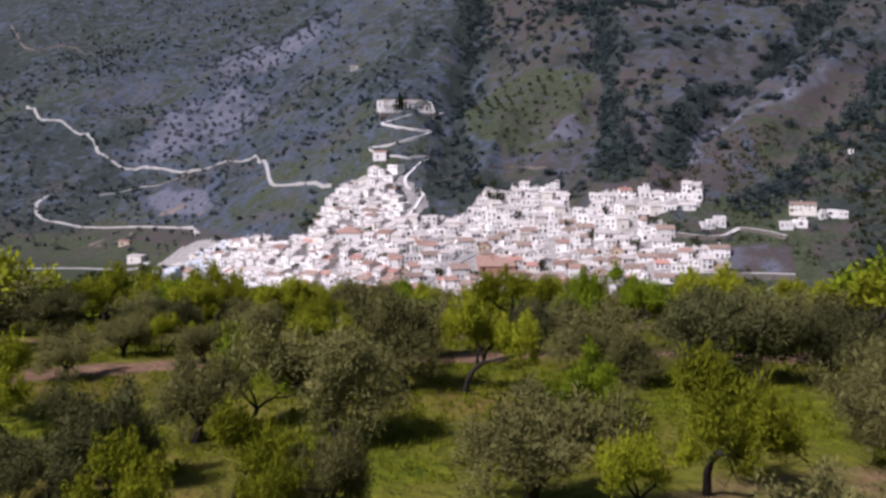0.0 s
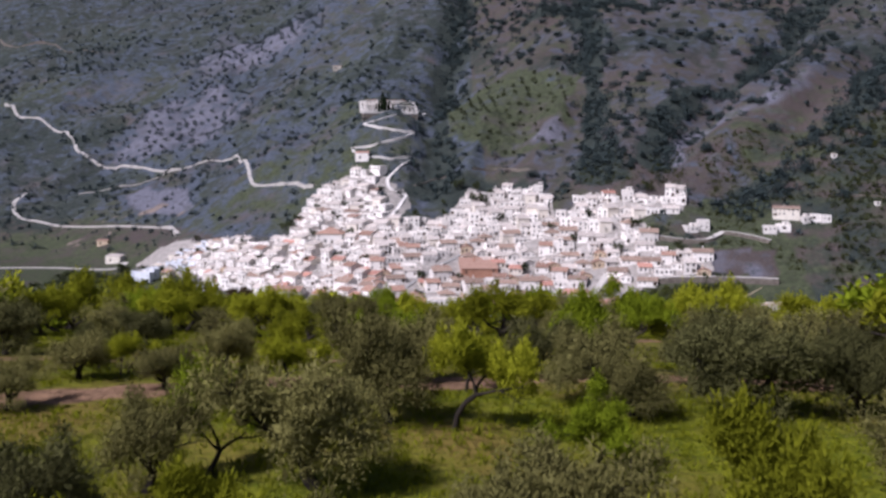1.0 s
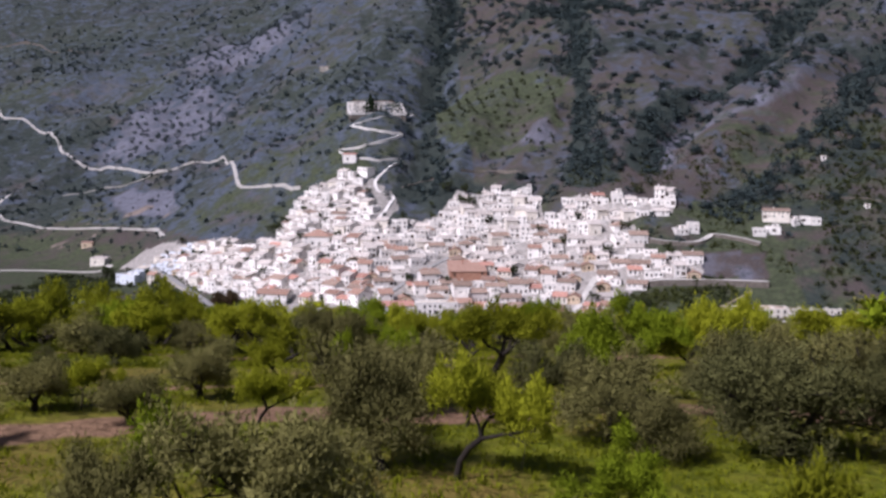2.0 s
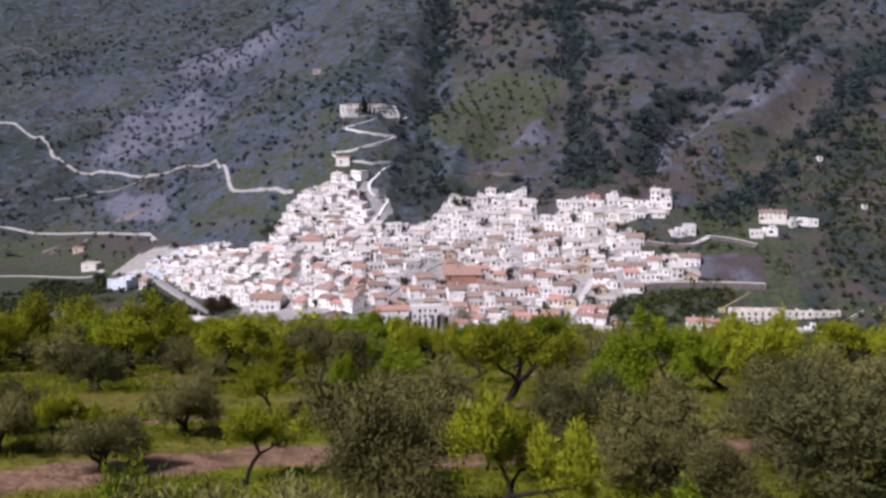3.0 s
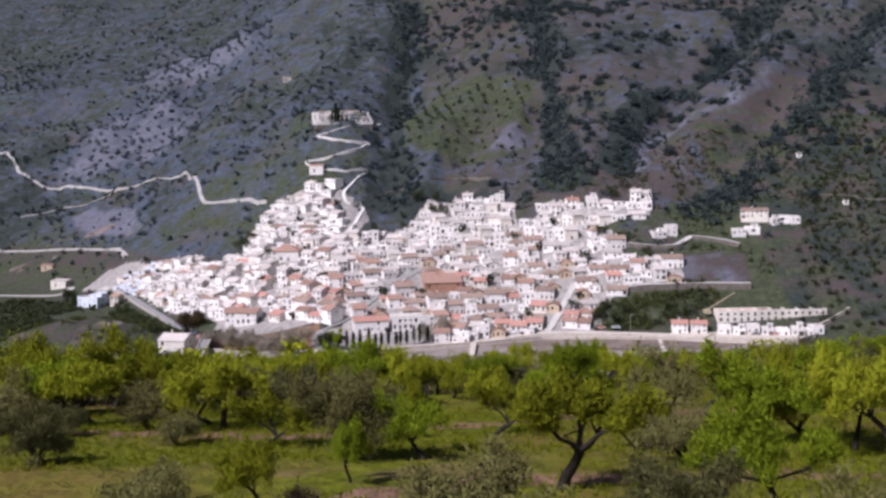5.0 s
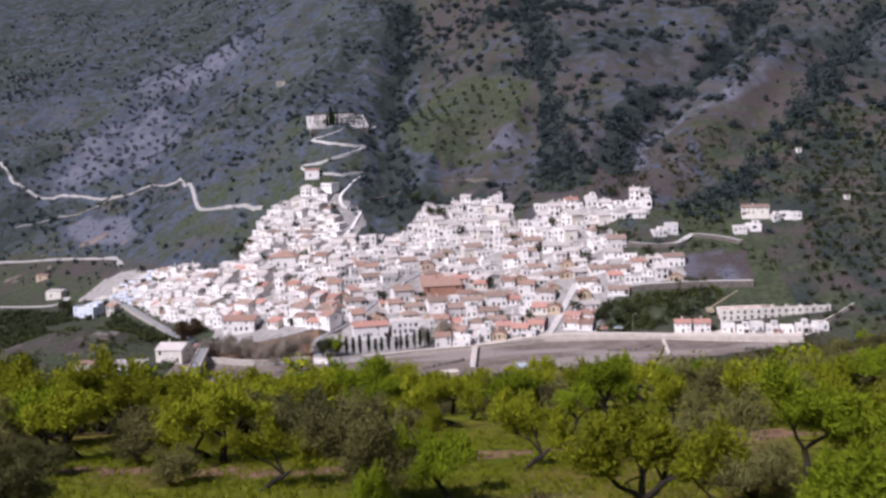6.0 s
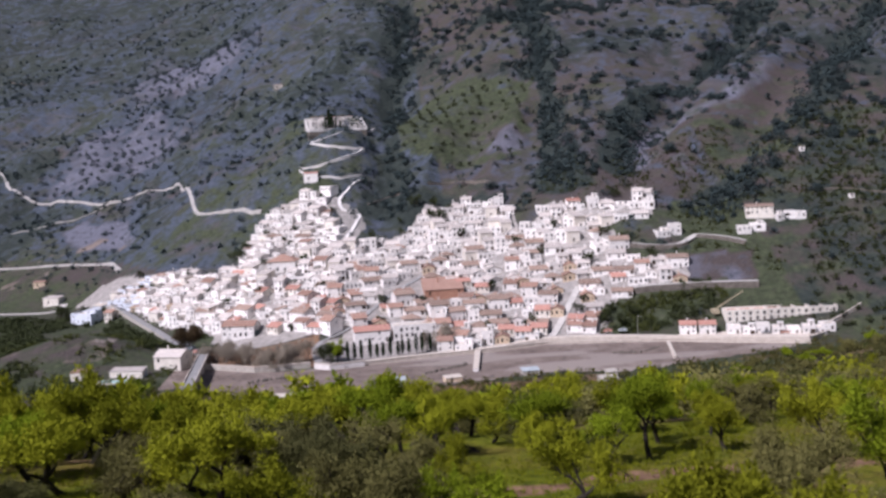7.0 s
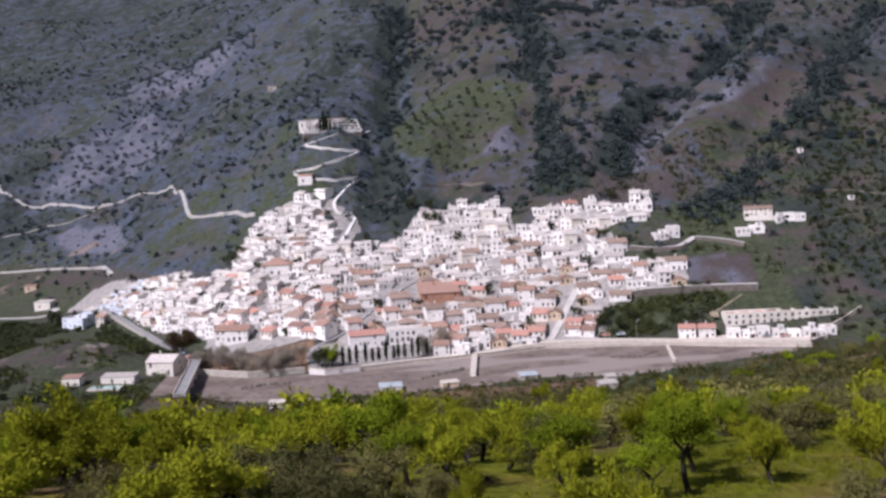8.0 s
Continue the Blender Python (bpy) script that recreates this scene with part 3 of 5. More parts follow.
# leaves in a crown, their length and breadth, for trees close by, farther off and on the far slope
GRADES = ((10500, 0.150, 0.044), (4200, 0.19, 0.066), (800, 0.42, 0.17))


def almond_tree(seed, grade, leaf, thick=0.13, bole=1.3):
    """A small pruned almond: dark crooked trunk, open crown of fresh leaves. Built 4 m tall."""
    rng = np.random.default_rng(seed)
    s, tips = crooked_tree(rng, 3.8, bole + 0.4 * rng.random(), rng.normal(size=2) * 0.28, 3 + seed % 2, 1.0, thick, grade == 2)
    tree = base("almond_tree", "almond tree with a dark crooked trunk and fresh yellow-green leaves", "tree", "orchard trees")
    part("trunk", s, BARK, tree, "dark crooked trunk and limbs", smooth=True)
    tips = tips[tips[:, 2] > np.percentile(tips[:, 2], 22)]
    r = 0.30 + 0.28 * rng.random(len(tips))
    many, long, wide = GRADES[grade]
    q = [leaves(rng, tips, r * (1 + 0.15 * grade), int(many / len(tips)), long, wide, 0.8, 0.75)]
    shoots = tips[rng.random(len(tips)) < 0.8] + (0, 0, 0.34)
    if grade == 1:
        q.append(leaves(rng, shoots, np.full(len(shoots), 0.17), 16, 0.20, 0.062, 1.8, 2.8))
    if grade == 0:
        q.append(leaves(rng, shoots, np.full(len(shoots), 0.16), 34, 0.20, 0.052, 1.8, 3.2))
        q.append(leaves(rng, tips * (0.85, 0.85, 0.95) + (0, 0, 0.15), np.full(len(tips), 0.22), 8, 0.22, 0.09, 0.3, 0.7))
    part("crown", quads_mesh("crown", np.concatenate(q), leaf), None, tree, "open crown of small fresh green leaves")
    return tree


def olive_tree(seed, grade, leaf=None):
    """An olive: short split trunk and a dense rounded crown of lobes, grey-green. Built 3.6 m tall."""
    rng = np.random.default_rng(seed)
    s, tips = crooked_tree(rng, 2.9, 0.7, rng.normal(size=2) * 0.12, 4, 0.95, 0.17, grade == 2)
    tree = base("olive_tree", "olive tree with a dense rounded grey-green crown", "tree", "orchard trees")
    part("trunk", s, BARK, tree, "short split trunk", smooth=True)
    ang, up = rng.random(30) * 2 * math.pi, rng.random(30)
    out = (0.75 + 0.55 * rng.random(30)) * (1.15 - 0.5 * up)
    low = np.stack([np.cos(ang) * out, np.sin(ang) * out, 0.75 + 1.5 * up], -1)
    c = np.concatenate([tips[rng.random(len(tips)) < 0.42], low])
    r = 0.36 + 0.26 * rng.random(len(c))
    many, long, wide = GRADES[grade]
    q = [leaves(rng, c, r * (1 + 0.08 * grade), int(many * 1.75 / len(c)), long * 0.70, wide * 0.66, 0.6, 0.95)]
    if grade == 0:
        shoots = tips[rng.random(len(tips)) < 0.7] * (1.04, 1.04, 1.0) + (0, 0, 0.3)
        q.append(leaves(rng, shoots, np.full(len(shoots), 0.16), 24, 0.16, 0.045, 1.3, 2.2))
    if grade < 2:
        q.append(leaves(rng, c * (0.72, 0.72, 0.85) + (0, 0, 0.1), np.full(len(c), 0.35), 8, 0.3, 0.13, 0.2, 0.8))
    part("crown", quads_mesh("crown", np.concatenate(q), leaf or OLIVE), None, tree, "dense crown of narrow grey-green leaves")
    return tree


SIZES = {}


def planted(ob, x, y, tall, wide, turn):
    """A copy of a tree on the ground, of that height and breadth."""
    high, broad = SIZES[ob]
    t = copy_thing(ob, pose(x, y, ground_at(x, y) - 0.05, 0, 0, turn))
    k = tall / high
    wide = min(max(wide / broad, 0.85 * k), 1.45 * k)
    t.scale = (wide, wide, k)
    return t


def discard(ob):
    for o in (*ob.children_recursive, ob):
        bpy.data.objects.remove(o)


# metres east and ahead, height and breadth of the crown
ALMONDS_NEAR = ((0.9, 42.9, 3.4, 2.8), (7.8, 29.8, 3.6, 5.5), (-5.9, 28.6, 2.5, 3.9), (-4.2, 25.2, 1.9, 3.2), (-8.0, 25.5, 2.5, 3.4), (4.6, 25.6, 2.3, 3.0), (-14.8, 34.8, 2.1, 1.7), (-15.0, 54.5, 1.8, 2.3), (-6.6, 48.8, 2.2, 2.1),
                (27.2, 73.9, 3.1, 5.8), (-7.2, 60.7, 2.3, 2.9), (1.7, 50.8, 2.4, 3.0), (18.4, 71.7, 3.5, 2.9), (18.8, 68.8, 4.0, 3.9), (-15.1, 56.2, 1.5, 2.4))
ALMONDS_FAR = ((2.4, 80.2, 3.1, 3.6), (18.4, 76.1, 3.8, 4.5), (-14.9, 107.3, 3.8, 5.7), (-9.9, 78.9, 2.7, 4.8), (-0.7, 96.8, 3.4, 3.5),
               (-1.9, 80.7, 1.5, 2.0), (16.3, 88.2, 3.3, 3.5), (20.4, 88.5, 3.6, 3.4), (4.5, 93.3, 2.5, 3.1), (2.0, 102.8, 3.0, 4.0), (0.4, 105.1, 2.7, 3.3), (9.5, 100.8, 3.1, 3.7),
               (-23.8, 105.4, 5.2, 4.3), (-3.4, 103.7, 2.7, 3.7), (-7.1, 115.0, 3.1, 4.4), (-1.7, 89.1, 2.3, 3.1), (13.5, 91.5, 2.8, 3.2), (-33.0, 112.0, 5.4, 5.3), (-23.7, 112.4, 3.9, 4.4),
               (-33.0, 101.0, 5.1, 4.5), (-26.5, 106.0, 4.4, 4.4))
FRESH_NEAR = ((-7.1, 36.9, 3.1, 2.3), (5.0, 38.0, 2.8, 3.1), (-4.4, 67.8, 2.5, 2.0), (-1.1, 72.9, 2.6, 4.1), (13.6, 73.3, 4.5, 5.0), (9.3, 56.2, 3.8, 4.0))
FRESH_FAR = ((11.4, 96.9, 3.5, 3.4), (9.4, 91.5, 3.8, 3.2))
OLIVES_NEAR = ((-3.3, 35.9, 3.7, 4.4), (2.0, 28.3, 3.1, 4.0), (-1.4, 44.0, 3.8, 3.9), (-10.5, 58.0, 2.4, 3.1), (6.8, 48.0, 2.8, 4.2), (-3.1, 27.4, 2.4, 2.1), (-8.8, 35.5, 2.8, 2.7),
               (-17.1, 54.6, 2.1, 3.0), (-17.1, 45.9, 1.9, 2.7), (-11.8, 51.1, 1.9, 3.8), (8.5, 45.7, 2.3, 3.1), (13.7, 55.5, 2.9, 4.2), (-1.1, 53.8, 2.7, 4.4),
               (-2.5, 47.7, 2.4, 2.5), (-11.4, 64.2, 1.4, 1.7), (-4.0, 74.0, 3.4, 4.0), (9.0, 73.4, 3.3, 3.5), (9.7, 69.1, 2.2, 3.4))
OLIVES_FAR = ((-19.0, 95.0, 2.0, 3.2), (-14.1, 82.4, 1.8, 3.0), (-11.3, 96.3, 3.2, 3.8), (-2.6, 90.8, 2.2, 2.5), (-12.1, 94.7, 3.0, 3.7))
# olives that carry the darker leaf with shade in its colour
SHADED_OLIVES = ((12.9, 46.2, 3.6, 5.6), (19.6, 51.1, 2.5, 3.3), (-9.5, 30.5, 2.8, 3.3), (-25.6, 67.0, 2.9, 3.6), (-11.5, 29.1, 2.4, 3.0), (-19.1, 76.1, 2.3, 3.4), (-7.5, 89.7, 2.7, 3.7),
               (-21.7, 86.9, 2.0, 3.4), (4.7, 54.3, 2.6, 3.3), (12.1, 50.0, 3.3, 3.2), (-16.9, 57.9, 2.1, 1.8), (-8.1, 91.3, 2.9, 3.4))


def plant_orchard():
    rng = np.random.default_rng(21)
    near_a = [almond_tree(100 + i, 0, ALMOND, 0.14 if i % 2 else 0.11) for i in range(5)]
    hero = [almond_tree(131, 0, ALMOND, 0.17, 1.5)]
    fresh = [almond_tree(150 + i, 0, FRESH, 0.11) for i in range(3)]
    near_o = [olive_tree(200 + i, 0) for i in range(5)]
    dark = [olive_tree(240 + i, 0, SHADEDOLIVE) for i in range(3)]
    mid_a = [almond_tree(300 + i, 1, ALMOND, 0.15) for i in range(5)]
    mid_f = [almond_tree(320 + i, 1, FRESH, 0.14) for i in range(3)]
    mid_o = [olive_tree(400 + i, 1, SHADEDOLIVE if i == 3 else None) for i in range(4)]
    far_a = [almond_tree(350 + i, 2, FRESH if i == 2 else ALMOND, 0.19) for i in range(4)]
    far_o = [olive_tree(450 + i, 2, SHADEDOLIVE if i == 3 else None) for i in range(4)]
    every = near_a + hero + fresh + near_o + dark + mid_a + mid_f + mid_o + far_a + far_o
    for ob in every:
        crown = ob.children[1].data
        spot = np.empty(len(crown.vertices) * 3, np.float32)
        crown.vertices.foreach_get("co", spot)
        spot = spot.reshape(-1, 3)
        SIZES[ob] = float(np.percentile(spot[:, 2], 99)), float(np.percentile(np.abs(spot[:, :2]), 93)) * 2
    taken = []
    for kinds, spots in ((near_a, ALMONDS_NEAR), (hero, ((3.6, 64.6, 3.8, 4.9),)), (fresh, FRESH_NEAR), (mid_a, ALMONDS_FAR), (mid_f, FRESH_FAR), (near_o, OLIVES_NEAR), (mid_o, OLIVES_FAR), (dark, SHADED_OLIVES)):
        for i, (x, y, tall, wide) in enumerate(spots):
            planted(kinds[(i * 5 + len(spots)) % len(kinds)], x, y, tall, wide, rng.random() * 360)
            taken.append((x, y))
    # the front of the orchard beside where the flight begins
    for y in np.arange(17, 50, 4.0):
        for x in np.arange(-30, 31, 4.0):
            px, py = x + rng.normal() * 0.9, y + rng.normal() * 0.9
            if abs(px) < 0.38 * py + 1 or abs(px) > 0.46 * py + 4 or beside(px, py, TRACK) < 3:
                continue
            if min(math.hypot(px - a, py - b) for a, b in taken) < 3.3:
                continue
            olive = rng.random() < 0.7
            kinds = near_o + dark if olive else near_a
            planted(kinds[int(rng.random() * len(kinds))], px, py, 2.6 + 0.9 * rng.random(), 3.2 + 1.0 * rng.random(), rng.random() * 360)
            taken.append((px, py))
    # the dense edge of the orchard above the slope, and its flanks
    for y in np.arange(26, 150, 4.2):
        for x in np.arange(-130, 131, 4.5):
            px, py = x + rng.normal() * 1.5, y + rng.normal() * 1.5
            flank = abs(px + 3) > 0.30 * py + 3
            if abs(px) > 0.43 * py + 5 or beside(px, py, TRACK) < 3.5 or rng.random() < 0.06:
                continue
            if py < 88 and not flank or min(math.hypot(px - a, py - b) for a, b in taken) < (4.0 if py < 86 else 2.8):
                continue
            almond = rng.random() < (0.45 if py < 60 else 0.70)
            deep = py < 118 and abs(px) < 0.4 * py
            kinds = (near_a if py < 52 else mid_a + mid_f if deep else far_a) if almond else near_o + dark if py < 52 else mid_o if deep else far_o
            tall = (2.9 if py < 84 else 3.2 if px < -4 else 2.2) + 1.0 * rng.random() if almond else 2.1 + 1.0 * rng.random()
            planted(kinds[int(rng.random() * len(kinds))], px, py, tall, tall * (1.1 + 0.35 * rng.random()), rng.random() * 360)
            taken.append((px, py))
    # the slope down to the river, thinner and more olive
    for y in np.arange(158, 440, 11.0):
        for x in np.arange(-170, 236, 11.0):
            px, py = x + rng.normal() * 3, y + rng.normal() * 3
            if abs(px - 10) > 0.45 * py or rng.random() < 0.58 or ground_at(px, py) < 3 or py > river_edge(px)[1] - 6:
                continue
            if rng.random() < 0.22:
                planted(far_a[int(rng.random() * 4)], px, py, 3.2 + 1.5 * rng.random(), 4.4, rng.random() * 360)
            else:
                planted(far_o[int(rng.random() * 4)], px, py, 2.2 + 1.6 * rng.random(), 3.6, rng.random() * 360)
    for ob in every:
        discard(ob)


plant_orchard()


def stuff(name, q, material, label, category):
    return tagged(new(name, quads_mesh(name, q, material)), label, category, kind="stuff")


def build_grass():
    rng = np.random.default_rng(5)
    n = 42000
    y = -12 + 122 * rng.random(n) ** 0.9
    x = (rng.random(n) - 0.5) * (0.75 * np.abs(y) + 44)
    keep = (beside(x, y, TRACK) > 2.8) & (grain(x, y, 14) < 0.72)
    x, y = x[keep], y[keep]
    c = np.stack([x, y, height(x, y) + 0.02], -1)
    q = leaves(rng, c, np.full(len(c), 0.22), 7, 0.24, 0.05, 1.6, 0.15)
    stuff("grass", q, GRASS, "short spring grass and weeds under the orchard trees", "grass")


build_grass()


def bushes(name, spots, sizes, each, material, label, category, seed):
    """Many bushes of small leaf clumps, each with an uneven outline."""
    rng = np.random.default_rng(seed)
    lobes = 3
    c = np.repeat(np.stack([spots[:, 0], spots[:, 1], height(spots[:, 0], spots[:, 1])], -1), lobes, 0)
    r = np.repeat(sizes, lobes)
    c = c + rng.normal(size=c.shape) * r[:, None] * (0.24, 0.24, 0.14) + np.stack([0 * r, 0 * r, r * 0.5], -1)
    q = []
    for lo, hi in ((0, 1.4), (1.4, 2.4), (2.4, 9)):
        some = (r >= lo) & (r < hi)
        if some.any():
            leaf = float(np.mean(r[some]))
            q.append(leaves(rng, c[some], r[some] * 0.62, each, leaf * 0.40, leaf * 0.32, 0.2, 0.95))
    stuff(name, np.concatenate(q), material, label, category)


def build_scrub():
    rng = np.random.default_rng(11)
    n = 135000
    x, y = -650 + 1200 * rng.random(n), 500 + 1180 * rng.random(n)
    s = y - foot(x)
    ok = (s > 12) & ~inside(x, y, VILLAGE) & ~inside(x, y, QUARRY) & (x > -0.42 * (y + 40)) & (x < 0.56 * (y + 20))
    x, y, s = x[ok], y[ok], s[ok]
    wood = np.zeros_like(x)
    for g in GULLIES:
        wood = np.maximum(wood, np.clip(1.25 - beside(x, y, g) / (6 + 19 * grain(x, y, 40)), 0, 1))
    spots_ = 0.06 + 0.75 * np.clip(grain(x + 60, y, 48) - 0.45, 0, 1) + 0.25 * np.clip(grain(x, y, 120) - 0.5, 0, 1)
    spots_ = np.where(x > 40, spots_ * 1.25, spots_)
    groves = np.maximum(soft(x, y, GROVE_LOW, 34), soft(x, y, GROVE_HIGH, 40))
    dens = np.maximum(wood * 0.85, spots_ * (1 - 0.8 * groves))
    dens = np.where(inside(x, y, FIELD) | (x > 162) & (s < 105) & (wood < 0.3) | (x > 205) & (s < 180) & (wood < 0.3), np.where(x > 205, dens * 0.35, 0.0), dens)
    dens = np.where(inside(x, y, SLIDE), dens * 0.2, dens)
    dens = np.where(inside(x, y, GREENS), dens * 0.45, np.where(inside(x, y, FLANK), dens * 0.15, dens))
    dens = dens * np.clip(1.25 - (y - 700) / 1500, 0.3, 1)
    keep = rng.random(len(x)) < dens * np.where(x < 0, 0.7, 0.5)
    x, y, wood = x[keep], y[keep], wood[keep]
    sizes = (1.1 + 2.2 * rng.random(len(x)) ** 2 + wood * 1.6) * np.where(x > 40, 1.05 + 0.9 * rng.random(len(x)) ** 2, 1.0)
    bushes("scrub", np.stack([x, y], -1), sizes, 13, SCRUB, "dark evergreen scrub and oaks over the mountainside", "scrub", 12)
    # single holm oaks, broad and round, among the lower scrub
    ox, oy = 30 + 320 * rng.random(260), 600 + 480 * rng.random(260)
    keep = (oy - foot(ox) > 70) & ~inside(ox, oy, FIELD) & ~inside(ox, oy, FLANK) & ~inside(ox, oy, VILLAGE) & (ox < 0.5 * oy)
    ox, oy = np.append(ox[keep], (178, 226)), np.append(oy[keep], (664, 682))
    size = np.repeat(np.append(2.2 + 1.6 * rng.random(len(ox) - 2), (3.9, 4.2)), 4)
    c = np.repeat(np.stack([ox, oy, height(ox, oy)], -1), 4, 0)
    c = c + rng.normal(size=c.shape) * size[:, None] * (0.5, 0.5, 0.12) + np.stack([0 * size, 0 * size, size * 0.6], -1)
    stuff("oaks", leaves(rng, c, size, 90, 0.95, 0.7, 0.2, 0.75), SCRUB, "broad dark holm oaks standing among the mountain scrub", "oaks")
    # planted rows of young trees
    gx, gy = np.meshgrid(np.arange(10, 130, 8.5), np.arange(712, 905, 11.0))
    gx, gy = gx.ravel() + rng.normal(size=gx.size) * 1.2, gy.ravel() + rng.normal(size=gx.size) * 1.5
    keep = inside(gx, gy, FIELD) & (rng.random(gx.size) < 0.8)
    rows_ = [np.stack([gx[keep], gy[keep]], -1)]
    gx, gy = np.meshgrid(np.arange(-350, -100, 9.5), np.arange(940, 1400, 12.5))
    gx, gy = gx.ravel() + rng.normal(size=gx.size) * 2.6, gy.ravel() + rng.normal(size=gx.size) * 3.4
    keep = (soft(gx, gy, GROVE_LOW, 30) + soft(gx, gy, GROVE_HIGH, 36) > 0.3) & (rng.random(gx.size) < 0.85)
    old = np.stack([gx[keep], gy[keep]], -1)
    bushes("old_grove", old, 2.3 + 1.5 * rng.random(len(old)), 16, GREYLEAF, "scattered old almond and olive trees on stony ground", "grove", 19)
    gx, gy = np.meshgrid(np.arange(196, 330, 6.6), np.arange(505, 680, 7.6))
    gx, gy = gx.ravel() + rng.normal(size=gx.size) * 1.0, gy.ravel() + rng.normal(size=gx.size) * 1.0
    keep = (gx > 0.4 * gy - 8) & (rng.random(gx.size) < 0.8)
    rows_.append(np.stack([gx[keep], gy[keep]], -1))
    p = np.concatenate(rows_)
    bushes("grove", p, 1.8 + 1.0 * rng.random(len(p)), 14, DARKLEAF, "rows of young olive trees on the mountain terraces", "grove", 13)
    # the river's near bank and the slope above it
    n = 15000
    x = -190 + 420 * rng.random(n)
    y = 165 + 340 * rng.random(n)
    keep = (y < river_edge(x)[1] + 1) & (grain(x, y, 16) > 0.27) & (x > -0.4 * y) & (x < 0.52 * y)
    bushes("riverbank_scrub", np.stack([x, y], -1)[keep], 0.7 + 1.5 * rng.random(keep.sum()) ** 2, 9, BRUSH, "low brown-green scrub on the river's near bank", "scrub", 14)
    n = 7000
    x, y = -190 + 420 * rng.random(n), 250 + 225 * rng.random(n)
    keep = (y < river_edge(x)[1] - 1) & (grain(x + 40, y, 18) > 0.5) & (x > -0.4 * y) & (x < 0.52 * y)
    bushes("riverbank_bushes", np.stack([x, y], -1)[keep], 0.8 + 1.5 * rng.random(keep.sum()) ** 2, 11, GREENBUSH, "green bushes on the slope above the dry river", "bushes", 16)
    n = 6000
    x, y = 98 + 205 * rng.random(n), 505 + 175 * rng.random(n)
    clear = ~inside(x, y, VILLAGE) & ~inside(x, y, QUARRY) & (np.hypot(x - 206, y - 584) > 21) & (np.hypot(x - 151, y - 589) > 13) & ((y > 536) | (x < 128)) & (y > river_edge(x)[0] + 12)
    clear &= (beside(x, y, [(125, 586), (155, 577), (169, 583), (189, 570)]) > 4) & (beside(x, y, [(124, 551), (149, 548), (184, 541)]) > 6) & (beside(x, y, [(76, 524), (98, 562)]) > 6)
    keep = clear & (grain(x, y + 30, 15) + 0.25 * rng.random(n) > 0.46) & (x < 0.5 * y)
    bushes("hillside_bushes", np.stack([x, y], -1)[keep], 0.6 + 1.3 * rng.random(keep.sum()) ** 2, 11, GREENBUSH, "green bushes and brambles over the lower hillside", "bushes", 17)
    n = 5000
    x, y = -250 + 152 * rng.random(n), 445 + 165 * rng.random(n)
    keep = (grain(x + 9, y, 12) + 0.3 * rng.random(n) > 0.68) & (np.hypot(x + 118, y - 505) > 15) & (np.hypot(x + 139, y - 515) > 7) & (np.hypot(x + 104, y - 526) > 13) & (beside(x, y, [(-90, 500), (-90, 536), (-103, 566), (-122, 606)]) > 6) & (x > -0.42 * (y - 40))
    bushes("knoll_bushes", np.stack([x, y], -1)[keep], 0.7 + 1.6 * rng.random(keep.sum()) ** 2, 11, GREENBUSH, "dark green bushes round the rocky knoll", "bushes", 18)
    n = 1300
    x, y = 101 + 66 * rng.random(n), 517 + 32 * rng.random(n)
    keep = ~inside(x, y, VILLAGE) & (grain(x, y, 7) + 0.3 * rng.random(n) > 0.5) & (y < 546 - 0.1 * (x - 120)) & ((x < 128) | (y > 533)) & (y > river_edge(x)[0] + 9)
    bushes("plot_bushes", np.stack([x, y], -1)[keep], 0.7 + 1.5 * rng.random(keep.sum()) ** 2, 12, GREENBUSH, "green bushes and brambles on the empty plot", "bushes", 20)
    # grass and shrubs on the empty plot between village and terraced row, and round the knoll
    n, m = 450, 7000
    x, y = np.concatenate([100 + 62 * rng.random(n), -245 + 160 * rng.random(m)]), np.concatenate([522 + 28 * rng.random(n), 470 + 240 * rng.random(m)])
    keep = ~inside(x, y, VILLAGE) & (grain(x, y, 13) > 0.45) & (np.hypot((x + 150) / 34, (y - 540) / 22) > 1.0 - 0.2 * rng.random(n + m)) & (beside(x, y, [(-90, 536), (-103, 566), (-122, 606), (-150, 660), (-168, 695)]) > 6) & (np.hypot(x + 183, y - 678) > 12) & (np.hypot(x + 108, y - 524) > 13) & (y - foot(x) < 40) & ((y > river_edge(x)[0] + 3) | (x < -100)) & (np.hypot(x + 120, y - 503) > 22)
    bushes("plot_scrub", np.stack([x, y], -1)[keep], 0.9 + 2.0 * rng.random(keep.sum()) ** 2, 12, DARKLEAF, "green shrubs on the empty plots beside the village", "scrub", 15)


build_scrub()


